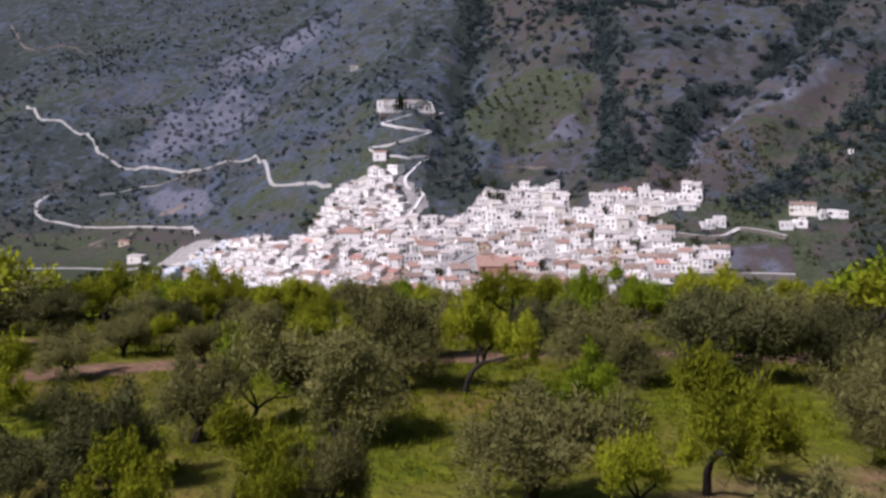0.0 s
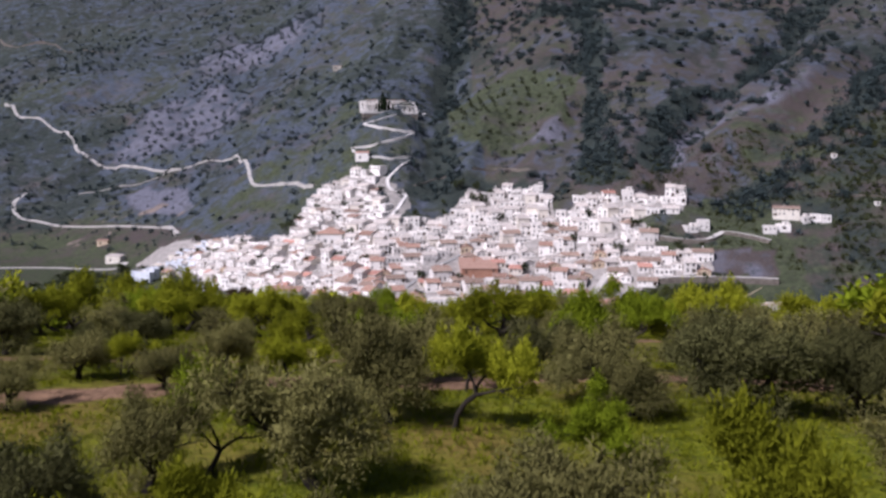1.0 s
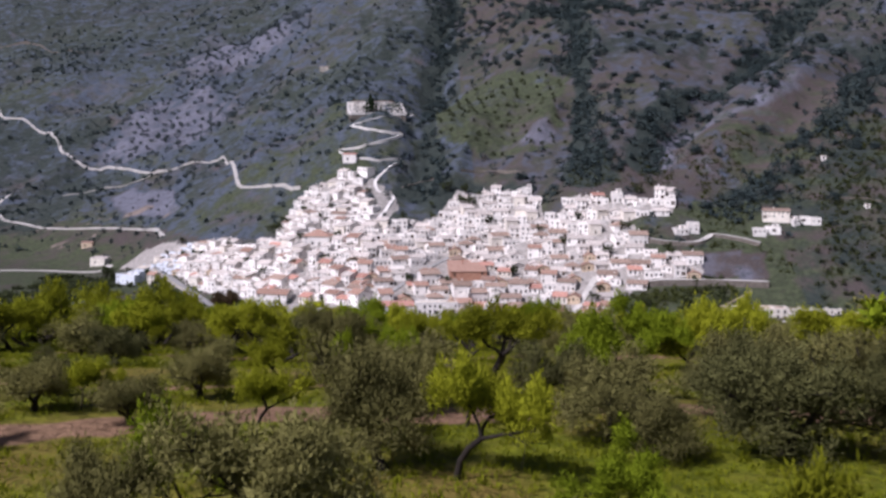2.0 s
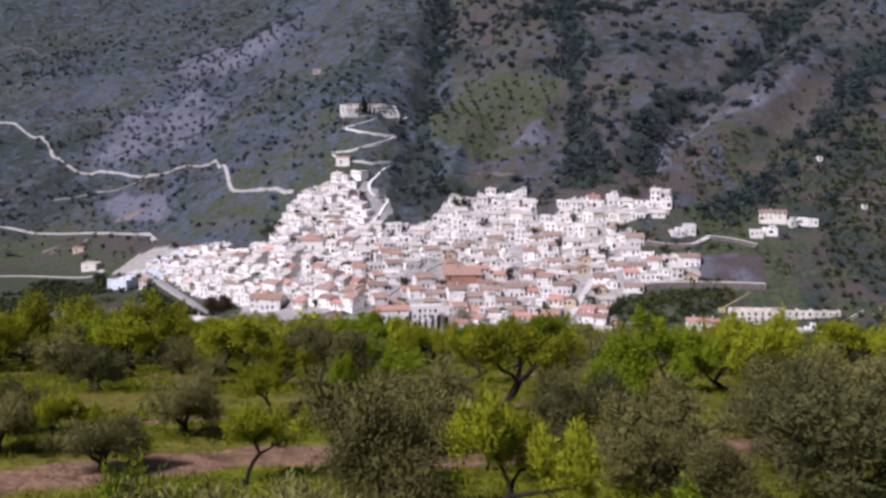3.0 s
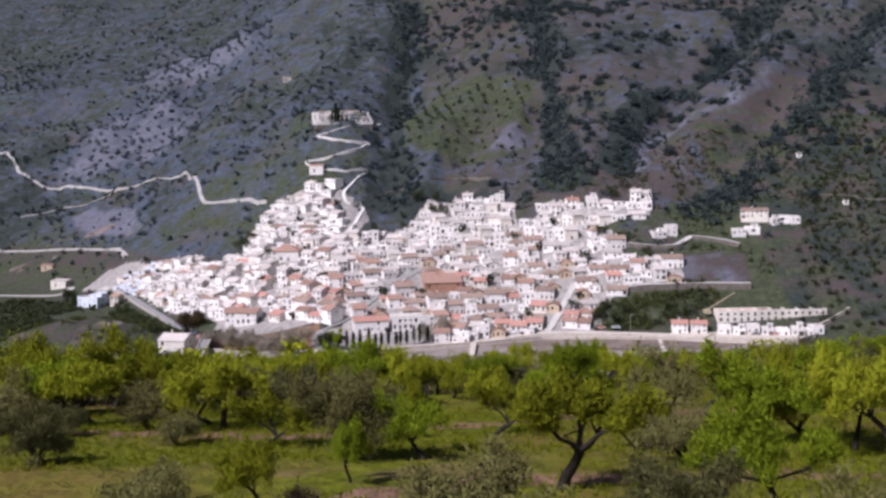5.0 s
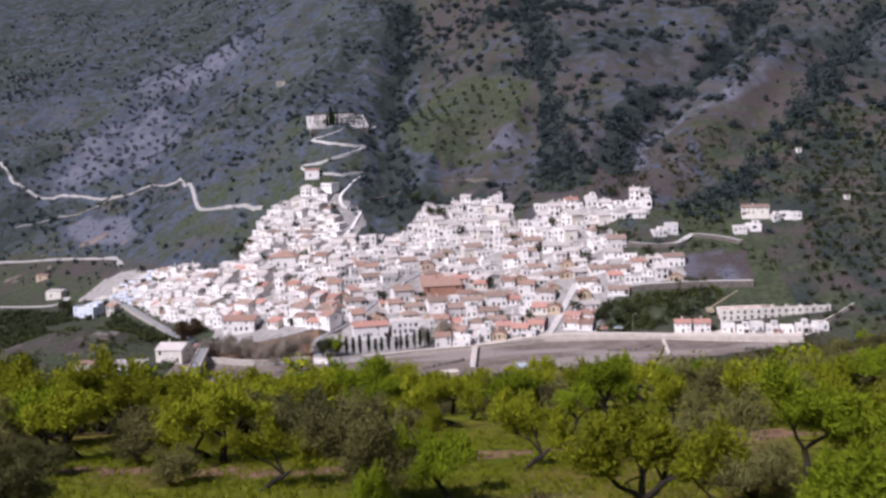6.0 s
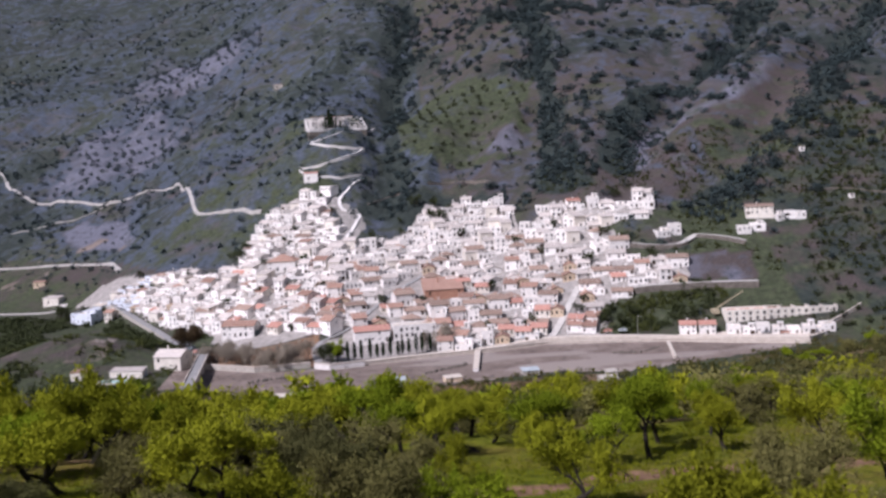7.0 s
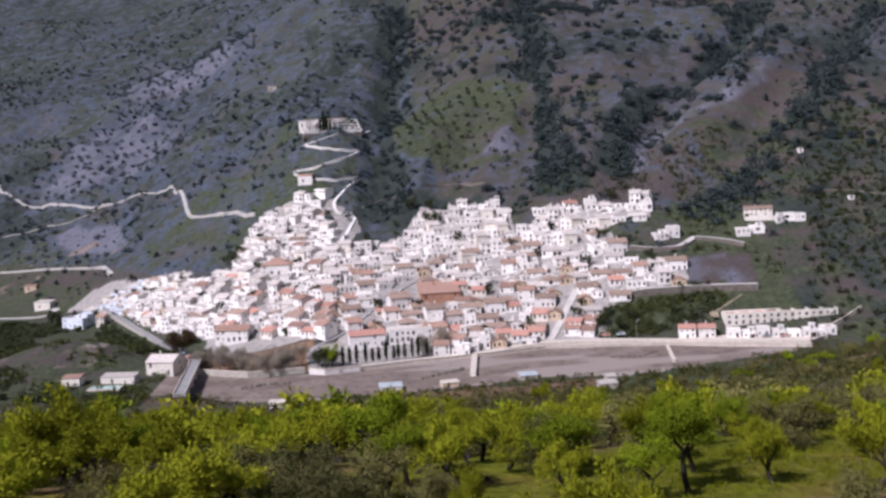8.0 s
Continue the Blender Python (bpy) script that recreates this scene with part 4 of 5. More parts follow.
def brush_pile(x, y, size, seed, label):
    """A heap of pruned branches and dry twigs."""
    rng = np.random.default_rng(seed)
    z = ground_at(x, y)
    ob = base("brush_pile", label, "branches", "pruned branches", pose(x, y, z, 0, 0, seed * 47))
    for i in range(5):
        s = Shape()
        a = rng.random() * math.pi
        start = np.array((-math.cos(a), -math.sin(a), 0.05)) * size * (0.6 + 0.4 * rng.random())
        pts, _d = limb_path(rng, start, (math.cos(a), math.sin(a), 0.18), size * (1.3 + 0.6 * rng.random()), 0.14, 5)
        pts = [(px, py, max(pz, 0.06)) for px, py, pz in pts]
        s.tube(pts, [0.09, 0.08, 0.06, 0.05, 0.035, 0.02], 6)
        part("branch", s, BARK, ob, smooth=True)
    c = rng.normal(size=(14, 3)) * (size * 0.4, size * 0.3, 0.1) + (0, 0, 0.3)
    part("dry_brush", quads_mesh("dry_brush", leaves(rng, c, np.full(14, 0.35), 40, 0.3, 0.03, 0.4, 0.6), RUSSET), None, ob, "dry reddish-brown twigs")
    return ob


brush_pile(2.0, 70.5, 0.9, 1, "heap of pruned almond branches on the grass")
brush_pile(-0.5, 99.0, 1.5, 2, "heap of dry reddish branches between the trees")
brush_pile(-25.5, 90.0, 2.2, 3, "fallen dead almond limbs on the grass")
brush_pile(-6.2, 64.2, 0.8, 4, "heap of pruned almond branches on the grass")


# ---- roads ----
ribbon("road_cemetery", [(0, 785), (-4.5, 776), (-14, 765), (-25, 755), (-34.5, 750), (-44, 750), (-35, 743), (-24.6, 740.5), (-15, 743), (-7.5, 747.5), (-14, 740), (-24.5, 733.7), (-36, 731), (-51, 733), (-47, 727.5), (-39, 722), (-24, 721.5), (-9.5, 728.5), (-15.5, 720), (-21, 713.5), (-25.5, 706), (-24, 697.5), (-19.5, 694), (-13, 693), (-14, 687), (-16.5, 673), (-21.5, 654)],
       2.0, PALEROAD, "pale zigzag road that climbs to the cemetery", cut=0.35)
ribbon("road_west", [(-76, 721), (-117, 762), (-130, 785), (-141, 832), (-156, 879), (-180, 916), (-218, 930), (-239, 934), (-259, 932), (-310, 943)], 2.5, ASPHALT, "pale track across the rocky mountainside")
ribbon("road_upper", [(-218, 930), (-250, 956), (-286, 993), (-318, 1010), (-340, 1034), (-354, 1062), (-396, 1118), (-430, 1144), (-476, 1206)], 3.0, ASPHALT, "pale track that branches up the mountainside")
ribbon("road_summit", [(-652, 1604), (-579, 1469), (-504, 1445), (-422, 1376)], 3.0, EARTH, "faint track high on the mountain")
ribbon("road_valley", [(-340, 735), (-300, 740), (-261, 742), (-219, 731), (-212, 742)], 5.0, ASPHALT, "pale road along the valley floor")
ribbon("road_lane", [(-178, 755), (-184, 769), (-198, 793), (-244, 827), (-278, 848), (-321, 877), (-346, 898), (-362, 928), (-358, 948)], 3.4, ASPHALT, "pale lane behind the village")
ribbon("road_east", [(125, 586), (138, 580), (155, 577), (164, 582), (169, 583), (189, 570)], 4.5, ASPHALT, "pale lane along the hillside", bank=EARTH)
ribbon("road_quarry", [(124, 551), (149, 548), (184, 541)], 6.0, ASPHALT, "pale track below the cut slope", bank=EARTH)
ribbon("road_terrace", [(31, 709), (47, 714.5), (61, 701), (72, 688)], 2.5, EARTH, "narrow earthen path over the village", bank=EARTH)
ribbon("path_ravine", [(-8, 706), (-5, 709.7), (-1, 714.7), (4, 719), (9, 719.5), (14, 716)], 1.3, EARTH, "narrow path round the head of the ravine", bank=EARTH)
ribbon("terrace_track", [(240, 605), (253, 603.5), (264, 600), (276, 593), (300, 588)], 1.8, EARTH, "earthen track between the olive terraces", bank=EARTH)
ribbon("road_bridge", [(-87.5, 535), (-93, 545), (-103, 566), (-122, 606), (-150, 660), (-168, 695)], 5.0, GREYROAD, "grey road that climbs from the bridge round the village", 0.15, bank=STONE, cut=0.5)
ribbon("street_main", [(-33, 510), (-35, 535), (-22, 546), (4, 582), (20, 600)], 3.2, GREYROAD, "narrow paved village street", 0.1, bank=EARTH, cut=0.3)
ribbon("street_east", [(76, 524), (85, 540), (98, 562)], 3.6, ASPHALT, "wide paved street that climbs into the village", bank=EARTH)


# ---- houses ----
def sunk_grid(name, us, zs, sunk, front, back_, materials):
    """A panel of one piece whose sunk cells lie behind its frame."""
    ids, v, f, m = {}, [], [], []

    def corner(i, j, y):
        key = (i, j, y)
        if key not in ids:
            ids[key] = len(v)
            v.append((us[i], y, zs[j]))
        return ids[key]

    def level(i, j):
        return back_ if (i, j) in sunk else front

    nu, nz = len(us) - 1, len(zs) - 1
    for i in range(nu):
        for j in range(nz):
            y = level(i, j)
            f.append((corner(i, j, y), corner(i + 1, j, y), corner(i + 1, j + 1, y), corner(i, j + 1, y)))
            m.append(int((i, j) in sunk))
            if i + 1 < nu and level(i + 1, j) != y:
                z = level(i + 1, j)
                f.append((corner(i + 1, j, y), corner(i + 1, j, z), corner(i + 1, j + 1, z), corner(i + 1, j + 1, y)))
                m.append(0)
            if j + 1 < nz and level(i, j + 1) != y:
                z = level(i, j + 1)
                f.append((corner(i, j + 1, y), corner(i + 1, j + 1, y), corner(i + 1, j + 1, z), corner(i, j + 1, z)))
                m.append(0)
    me = bpy.data.meshes.new(name)
    me.from_pydata(v, [], f)
    for x in materials:
        me.materials.append(x)
    me.polygons.foreach_set("material_index", m)
    me.update()
    return me


def window_mesh(w, h):
    """A window in its reveal: frame, mullion and dark panes."""
    t = 0.09
    return sunk_grid("window", (0, t, w / 2 - t / 2, w / 2 + t / 2, w - t, w), (0, t, h - t, h), {(1, 1), (3, 1)}, 0.1, 0.17, (WOOD, GLASS))


def door_mesh(w, h):
    return sunk_grid("door", (0, w * 0.12, w * 0.46, w * 0.54, w * 0.88, w), (0, 0.15, h * 0.45, h * 0.5, h - 0.15, h), {(1, 1), (3, 1), (1, 3), (3, 3)}, 0.1, 0.14, (WOOD, WOOD))


WINDOWS = {(w, h): window_mesh(w, h) for w, h in ((0.9, 1.2), (1.0, 1.3), (1.2, 1.9), (0.7, 0.8))}
DOORS = {w: door_mesh(w, 2.1) for w in (1.0, 2.2)}


def gable(s, w, d, z, rise, over=0.35, thick=0.22, mat=0):
    """Two roof slopes with thickness and a ridge along x."""
    for side in (-1, 1):
        y0, y1 = (-over, d / 2) if side < 0 else (d + over, d / 2)
        k = rise * over / (d / 2)
        a, b, c, e = (-over, y0, z - k), (w + over, y0, z - k), (w + over, y1, z + rise), (-over, y1, z + rise)
        top = [(p[0], p[1], p[2] + thick) for p in (a, b, c, e)]
        if side > 0:
            a, b, c, e = b, a, e, c
            top = [top[1], top[0], top[3], top[2]]
        s.face(top, mat)
        s.face((e, c, b, a), mat)
        low = (a, b, c, e)
        for i in range(4):
            j = (i + 1) % 4
            s.face((low[i], low[j], top[j], top[i]), mat)
    s.tube([(-over, d / 2, z + rise + thick), (w + over, d / 2, z + rise + thick)], [0.14, 0.14], 6, mat)


def hip(s, w, d, z, rise, over=0.4, thick=0.22):
    """A hipped roof with eaves."""
    r = min(w, d) / 2
    e = [(-over, -over, z - 0.1), (w + over, -over, z - 0.1), (w + over, d + over, z - 0.1), (-over, d + over, z - 0.1)]
    t = [(x, y, q + thick) for x, y, q in e]
    ra, rb = ((r, d / 2, z + rise), (w - r, d / 2, z + rise)) if w >= d else ((w / 2, r, z + rise), (w / 2, d - r, z + rise))
    s.face(e[::-1])
    for i in range(4):
        s.face((e[i], e[(i + 1) % 4], t[(i + 1) % 4], t[i]))
    if w >= d:
        s.face((t[0], t[1], rb, ra))
        s.face((t[2], t[3], ra, rb))
        s.face((t[1], t[2], rb))
        s.face((t[3], t[0], ra))
    else:
        s.face((t[0], t[1], ra))
        s.face((t[1], t[2], rb, ra))
        s.face((t[2], t[3], rb))
        s.face((t[3], t[0], ra, rb))


def house(label, w, d, storeys, roof, wall, top, rng, name="village_house", category="house", group="village houses", bays=None, low=-5.0, door=True):
    """A house with real openings; its front looks to -y, its corner at the origin, its foot sunk into the slope."""
    h = 2.75 * storeys
    ob = base(name, label, category, group)
    s, fit_in = Shape(), []
    bays = bays or max(2, int(w / 2.6))
    holes = []
    skip = int(rng.random() * bays) if door else -1
    for f in range(storeys):
        for b in range(bays):
            u = w * (b + 0.5) / bays
            if f == 0 and b == skip:
                k = 2.2 if rng.random() < 0.25 and w / bays > 2.6 else 1.0
                holes.append((u - k / 2, u + k / 2, 0.0, 2.1))
                fit_in.append(("door", DOORS[k], pose(u - k / 2, 0, 0)))
            elif rng.random() < 0.68:
                k = ((0.9, 1.2), (1.0, 1.3), (1.2, 1.9), (0.7, 0.8))[int(rng.random() * 4)]
                z = f * 2.75 + (0.45 if k[1] > 1.5 else 1.0)
                holes.append((u - k[0] / 2, u + k[0] / 2, z, z + k[1]))
                fit_in.append(("window", WINDOWS[k], pose(u - k[0] / 2, 0, z)))
    s.panel((0, 0, 0), (1, 0, 0), w, low, h, holes)
    side = []
    for f in range(storeys):
        if rng.random() < 0.7:
            v = d * (0.3 + 0.4 * rng.random())
            side.append((v - 0.45, v + 0.45, f * 2.75 + 1.0, f * 2.75 + 2.2))
            fit_in.append(("window", WINDOWS[(0.9, 1.2)], pose(w, v - 0.45, f * 2.75 + 1.0, 0, 0, 90)))
    s.panel((w, 0, 0), (0, 1, 0), d, low, h, side)
    s.panel((w, d, 0), (-1, 0, 0), w, low, h, [])
    s.panel((0, d, 0), (0, -1, 0), d, low, h, [])
    r = Shape()
    if roof == "gable":
        rise = d * 0.2
        for x in (0, w):
            tri = ((x, 0, h), (x, d, h), (x, d / 2, h + rise))
            s.face(tri if x else tri[::-1])
        gable(r, w, d, h, rise)
    elif roof == "cross":
        rise = w * 0.2
        s.face(((0, 0, h), (w, 0, h), (w / 2, 0, h + rise)))
        s.face(((w, d, h), (0, d, h), (w / 2, d, h + rise)))
        gable(r, d, w, h, rise)
        r.v = [(w - b, a, c) for a, b, c in r.v]
    elif roof == "shed":
        rise = d * 0.22
        s.face(((w, 0, h), (w, d, h), (w, d, h + rise)))
        s.face(((0, d, h), (0, 0, h), (0, d, h + rise)))
        s.face(((w, d, h), (0, d, h), (0, d, h + rise), (w, d, h + rise)))
        lo, hi = [(-0.3, -0.4, h - 0.05), (w + 0.3, -0.4, h - 0.05), (w + 0.3, d + 0.1, h + rise + 0.05), (-0.3, d + 0.1, h + rise + 0.05)], []
        hi = [(x, y, z + 0.22) for x, y, z in lo]
        r.face(hi)
        r.face(lo[::-1])
        for i in range(4):
            r.face((lo[i], lo[(i + 1) % 4], hi[(i + 1) % 4], hi[i]))
    elif roof == "hip":
        hip(r, w, d, h, min(w, d) * 0.26)
    else:
        t, p = 0.25, 0.9
        r.box(t, w - t, t, d - t, h - 0.2, h)
        for x0, x1, y0, y1 in ((0, w, 0, t), (0, w, d - t, d), (0, t, t, d - t), (w - t, w, t, d - t)):
            s.box(x0, x1, y0, y1, h, h + p)
        if roof == "hut":
            k = Shape()
            k.box(w * 0.5, w - 0.4, d * 0.45, d - 0.4, h, h + 2.4)
            k.box(w * 0.5 - 0.2, w - 0.2, d * 0.45 - 0.2, d - 0.2, h + 2.4, h + 2.6)
            part("stair_hut", k, wall, ob)
            fit_in.append(("door", DOORS[1.0], pose(w * 0.6, d * 0.45 - 0.14, h)))
    part("wall", s, wall, ob)
    part("roof", r, top, ob)
    for n, me, at in fit_in:
        part(n, me, None, ob, at=at)
    if roof in ("gable", "shed", "hip", "cross") and rng.random() < 0.8:
        c = Shape()
        x, y = w * (0.2 + 0.5 * rng.random()), d * 0.6
        c.box(x, x + 0.6, y, y + 0.6, h - 0.3, h + d * 0.24 + 0.9)
        c.box(x - 0.08, x + 0.68, y - 0.08, y + 0.68, h + d * 0.24 + 0.9, h + d * 0.24 + 1.05)
        part("chimney", c, wall, ob)
    return ob


def place(ob, x, y, turn, lift=0.0, k=(1, 1, 1)):
    """A copy of a house with the middle of its front at that place."""
    c = copy_thing(ob, pose(x, y, ground_at(x, y) + lift, 0, 0, turn))
    c.scale = k
    return c


def build_village():
    rng = np.random.default_rng(3)
    white, pale, tiled, blue = [], [], [], []
    for i, (w, d, n, roof) in enumerate(((8, 9, 1, "flat"), (7, 8.5, 2, "flat"), (9.5, 9, 1, "hut"), (7, 9, 1, "hut"), (11, 8.5, 1, "flat"), (6.5, 8.5, 2, "hut"), (8.5, 9, 1, "flat"))):
        white.append((house("whitewashed village house with a flat roof terrace", w, d, n, roof, WHITE, (PALETILE, TERRACE, CONCRETE)[i % 3], rng, "flat_roofed_house"), w))
    for w, d, n, roof in ((8, 9, 1, "flat"), (9, 9, 1, "hut"), (7, 8, 1, "shed")):
        blue.append((house("village house with pale blue limewashed walls", w, d, n, roof, BLUISH, CONCRETE, rng, "blue_house"), w))
    for i, (w, d, n, roof) in enumerate(((8, 9, 1, "gable"), (9.5, 9, 1, "shed"), (7, 8.5, 2, "gable"), (11, 9, 1, "gable"), (8, 8.5, 2, "shed"), (7, 10, 1, "cross"), (9, 10, 1, "cross"))):
        pale.append((house("whitewashed village house with a bleached pale tiled roof", w, d, n, roof, CREAM if i == 4 else WHITE, PALETILE, rng, "pale_roofed_house"), w))
    for i, (w, d, n, roof) in enumerate(((9, 9.5, 2, "gable"), (12, 9, 1, "gable"), (8, 9, 1, "shed"), (10, 9, 1, "hip"), (8.5, 9, 1, "gable"), (12, 9, 2, "gable"), (8, 10, 1, "cross"), (9, 9, 1, "gable"))):
        wall = CREAM if i == 4 else OCHRE if i == 6 else WHITE
        what = {CREAM: "cream rendered", OCHRE: "ochre rendered"}.get(wall, "whitewashed")
        clay = (TILE, OLDTILE, TILE, OLDTILE, REDTILE, OLDTILE, TILE, REDTILE)[i]
        how = {TILE: "clay tiled", OLDTILE: "weathered brown tiled", REDTILE: "bright red tiled"}[clay]
        tiled.append((house(what + " village house with a " + how + " roof", w, d, n, roof, wall, clay, rng, "tiled_roof_house"), w))
    NECK_ROAD = [(-9.5, 728.5), (-21, 713.5), (-25.5, 706), (-24, 697.5), (-13, 693), (-16.5, 673), (-21.5, 654)]
    keep_out = (((-57, 634), 13), ((-75, 570), 13), ((5, 538), 15), ((-27, 540), 6), ((30, 576), 13))
    for row in range(-2, 25):
        s0 = 4 + row * 8.4
        x = -192.0 + rng.random() * 5
        while x < 165:
            slope = float(foot(x + 2) - foot(x - 2)) / 4
            pick = rng.random()
            clay = 0.66 if row < 6 and x > -50 else 0.07 if x < -95 else 0.18 if row < 11 else 0.08
            kinds = tiled if pick < clay else pale if pick < clay + (1 - clay) * 0.5 else white
            kinds = blue if x < -148 and pick > 0.45 else kinds
            ob, w = kinds[int(rng.random() * len(kinds))]
            step = math.hypot(1, slope)
            turn = math.degrees(math.atan(slope)) * 0.8 + rng.normal() * 8 + 30 * (grain(x, s0, 40) - 0.5)
            px, py = x, float(foot(x)) + s0 + rng.normal() * 1.5
            mx, my = px + w * 0.43 / step, py + slope * w / 2 / step + 4
            x += (w * 0.86 + (0.15 if rng.random() < 0.87 else 2.2)) / step
            if not inside(mx, my, VILLAGE) or not inside(mx, my + (1 if -75 < mx < -20 else 6), VILLAGE) or rng.random() < 0.05:
                continue
            if beside(mx, my, [(-35, 535), (-22, 546), (4, 582), (20, 600)]) < 5 or beside(mx, my, [(76, 524), (85, 540), (98, 562)]) < 5 :
                continue
            if beside(mx, my, NECK_ROAD) < 5 or beside(mx, my + 7, NECK_ROAD) < 5.5 or (my > 650 and -16 < mx < 14) or (my > 713 and mx < 14):
                continue
            if any(math.hypot(mx - a, my - b) < r for (a, b), r in keep_out):
                continue
            place(ob, px, py, turn, 0.5 + rng.random(), (0.80 + 0.12 * rng.random(), 0.9, (0.78 + 0.24 * rng.random()) * (0.78 if my > 645 and mx < 0 else 1.0)))
    for ob, _ in white + pale + tiled + blue:
        discard(ob)
    # single houses
    one = house("large whitewashed church hall with a brown hipped roof", 16, 14, 2, "hip", WHITE, TILE, rng, "church_hall", "church", "-", bays=4)
    one.matrix_world = pose(-66, 630, ground_at(-58, 632) - 0.5, 0, 0, -6)
    one = house("long white building with a brown tiled roof by the road", 17, 10, 2, "gable", WHITE, TILE, rng, "long_house", "house", "-", bays=6)
    one.matrix_world = pose(-84, 566, ground_at(-75, 568) + 0.3, 0, 0, -14)
    one = house("large white two-storey building with a pale flat roof", 21, 10, 2, "flat", WHITE, CONCRETE, rng, "school_building", "building", "-", bays=8)
    one.matrix_world = pose(2, 534, ground_at(10, 536) + 0.6, 0, 0, 6)
    one = house("white house with a red tiled roof beside the school", 17, 9, 2, "gable", WHITE, REDTILE, rng, "riverside_house", "house", "-", bays=5)
    one.matrix_world = pose(-16.5, 531, ground_at(-8, 534) + 0.4, 0, 0, 7)
    one = house("broad brown-roofed building with bare brick walls", 20, 19, 1, "shed", BRICK, TILE, rng, "brick_hall", "building", "-", bays=4)
    one.matrix_world = pose(20, 572, ground_at(28, 576) + 1.0, 0, 0, 3)
    one = house("cream stone mill house beside the bridge", 13, 12, 2, "gable", CREAM, PALETILE, rng, "mill_house", "house", "-", bays=3)
    one.matrix_world = pose(-107, 512, ground_at(-100, 516) + 0.3, 0, 0, -17)
    one = house("white farmhouse with a pale blue tint below the road", 16, 10, 2, "hut", BLUISH, CONCRETE, rng, "farmhouse", "house", "-", bays=4)
    one.matrix_world = pose(-190, 677, ground_at(-182, 680) + 0.3, 0, 0, -30)
    one = house("small cream house with a tiled roof by the road", 6, 6, 2, "gable", CREAM, TILE, rng, "roadside_house", "house", "-")
    one.matrix_world = pose(-168, 668, ground_at(-166, 670) + 0.3, 0, 0, -30)
    for x, y, w, n, roof, turn in ((196, 589, 16, 2, "gable", -14), (187, 577, 8, 1, "flat", -12), (195, 577.5, 8, 1, "hut", -8), (211, 582, 5, 1, "hut", 8), (215.5, 583, 6, 1, "flat", -12), (221, 581, 5.5, 1, "flat", -6), (146, 584, 8, 1, "hut", 5), (153, 586, 7, 2, "flat", -6)):
        one = house(("cream" if roof == "gable" else "white") + " hillside house above the terraced slope", w, 8, n, roof, CREAM if roof == "gable" else WHITE, OLDTILE if roof in ("gable", "shed") else CONCRETE, rng, "hillside_house", "house", "hillside houses")
        one.matrix_world = pose(x, y, ground_at(x + w / 2, y + 2) + 0.3, 0, 0, turn)
        one.scale = (0.9, 0.9, 0.74)


build_village()


def terraced_row():
    """The long row of new town houses by the river, on its platform."""
    rng = np.random.default_rng(17)
    s = Shape()
    s.face([(131, 508, 2.6), (187, 488, 2.6), (216, 512, 2.6), (214, 530, 2.6), (150, 530, 2.6)])
    ring = [(131, 508), (187, 488), (216, 512), (214, 530), (150, 530)]
    for a, b in zip(ring, ring[1:] + ring[:1]):
        s.face(((*a, -3), (*b, -3), (*b, 2.6), (*a, 2.6)))
    tagged(new("platform", s.mesh("platform", CONCRETE)), "pale concrete platform of the terraced houses", "platform", kind="structure")
    back_row = house("terraced town house, cream, of a new row by the river", 6.6, 8, 2, "flat", CREAM, REDTILE, rng, "terraced_house", "house", "terraced houses", bays=2, low=-5)
    for i in range(8):
        copy_thing(back_row, pose(160 + i * 6.62, 519.0 - i * 0.4, 6.0, 0, 0, -3.5)).scale.z = 0.88
    front = house("low white terraced house with a small walled yard", 6.2, 7, 1, "flat", WHITE, CONCRETE, rng, "terraced_house", "house", "terraced houses", bays=2, low=-1)
    low = house("low white terraced house with a roof terrace and a walled yard", 5.6, 7, 1, "hut", WHITE, TERRACE, rng, "terraced_house", "house", "terraced houses", bays=2, low=-1)
    for i in range(6):
        t = copy_thing((front, low)[i % 2], pose(156 + i * 6.3, 505.0 - i * 1.9 + (1.6, 0.2, 2.4, 0.6, 1.8, 0.0)[i], 2.6, 0, 0, -15))
        t.scale.z = (1.0, 0.8, 1.2, 0.9, 0.75, 1.05)[i]
    for x, y in ((193, 498.5), (199, 501.5)):
        copy_thing(front, pose(x, y, ground_at(x + 3, y + 1) + 0.6, 0, 0, -8)).scale.z = 0.85
    pair = house("white semi-detached house with a red tiled roof", 7.5, 8, 2, "gable", WHITE, REDTILE, rng, "terraced_house", "house", "terraced houses", bays=3, low=-1)
    for i in range(2):
        copy_thing(pair, pose(135.5 + i * 8.6, 512.5 - i * 2.2, 2.6, 0, 0, -13)).scale.z = 0.8
    for ob in (back_row, front, low, pair):
        discard(ob)


terraced_row()


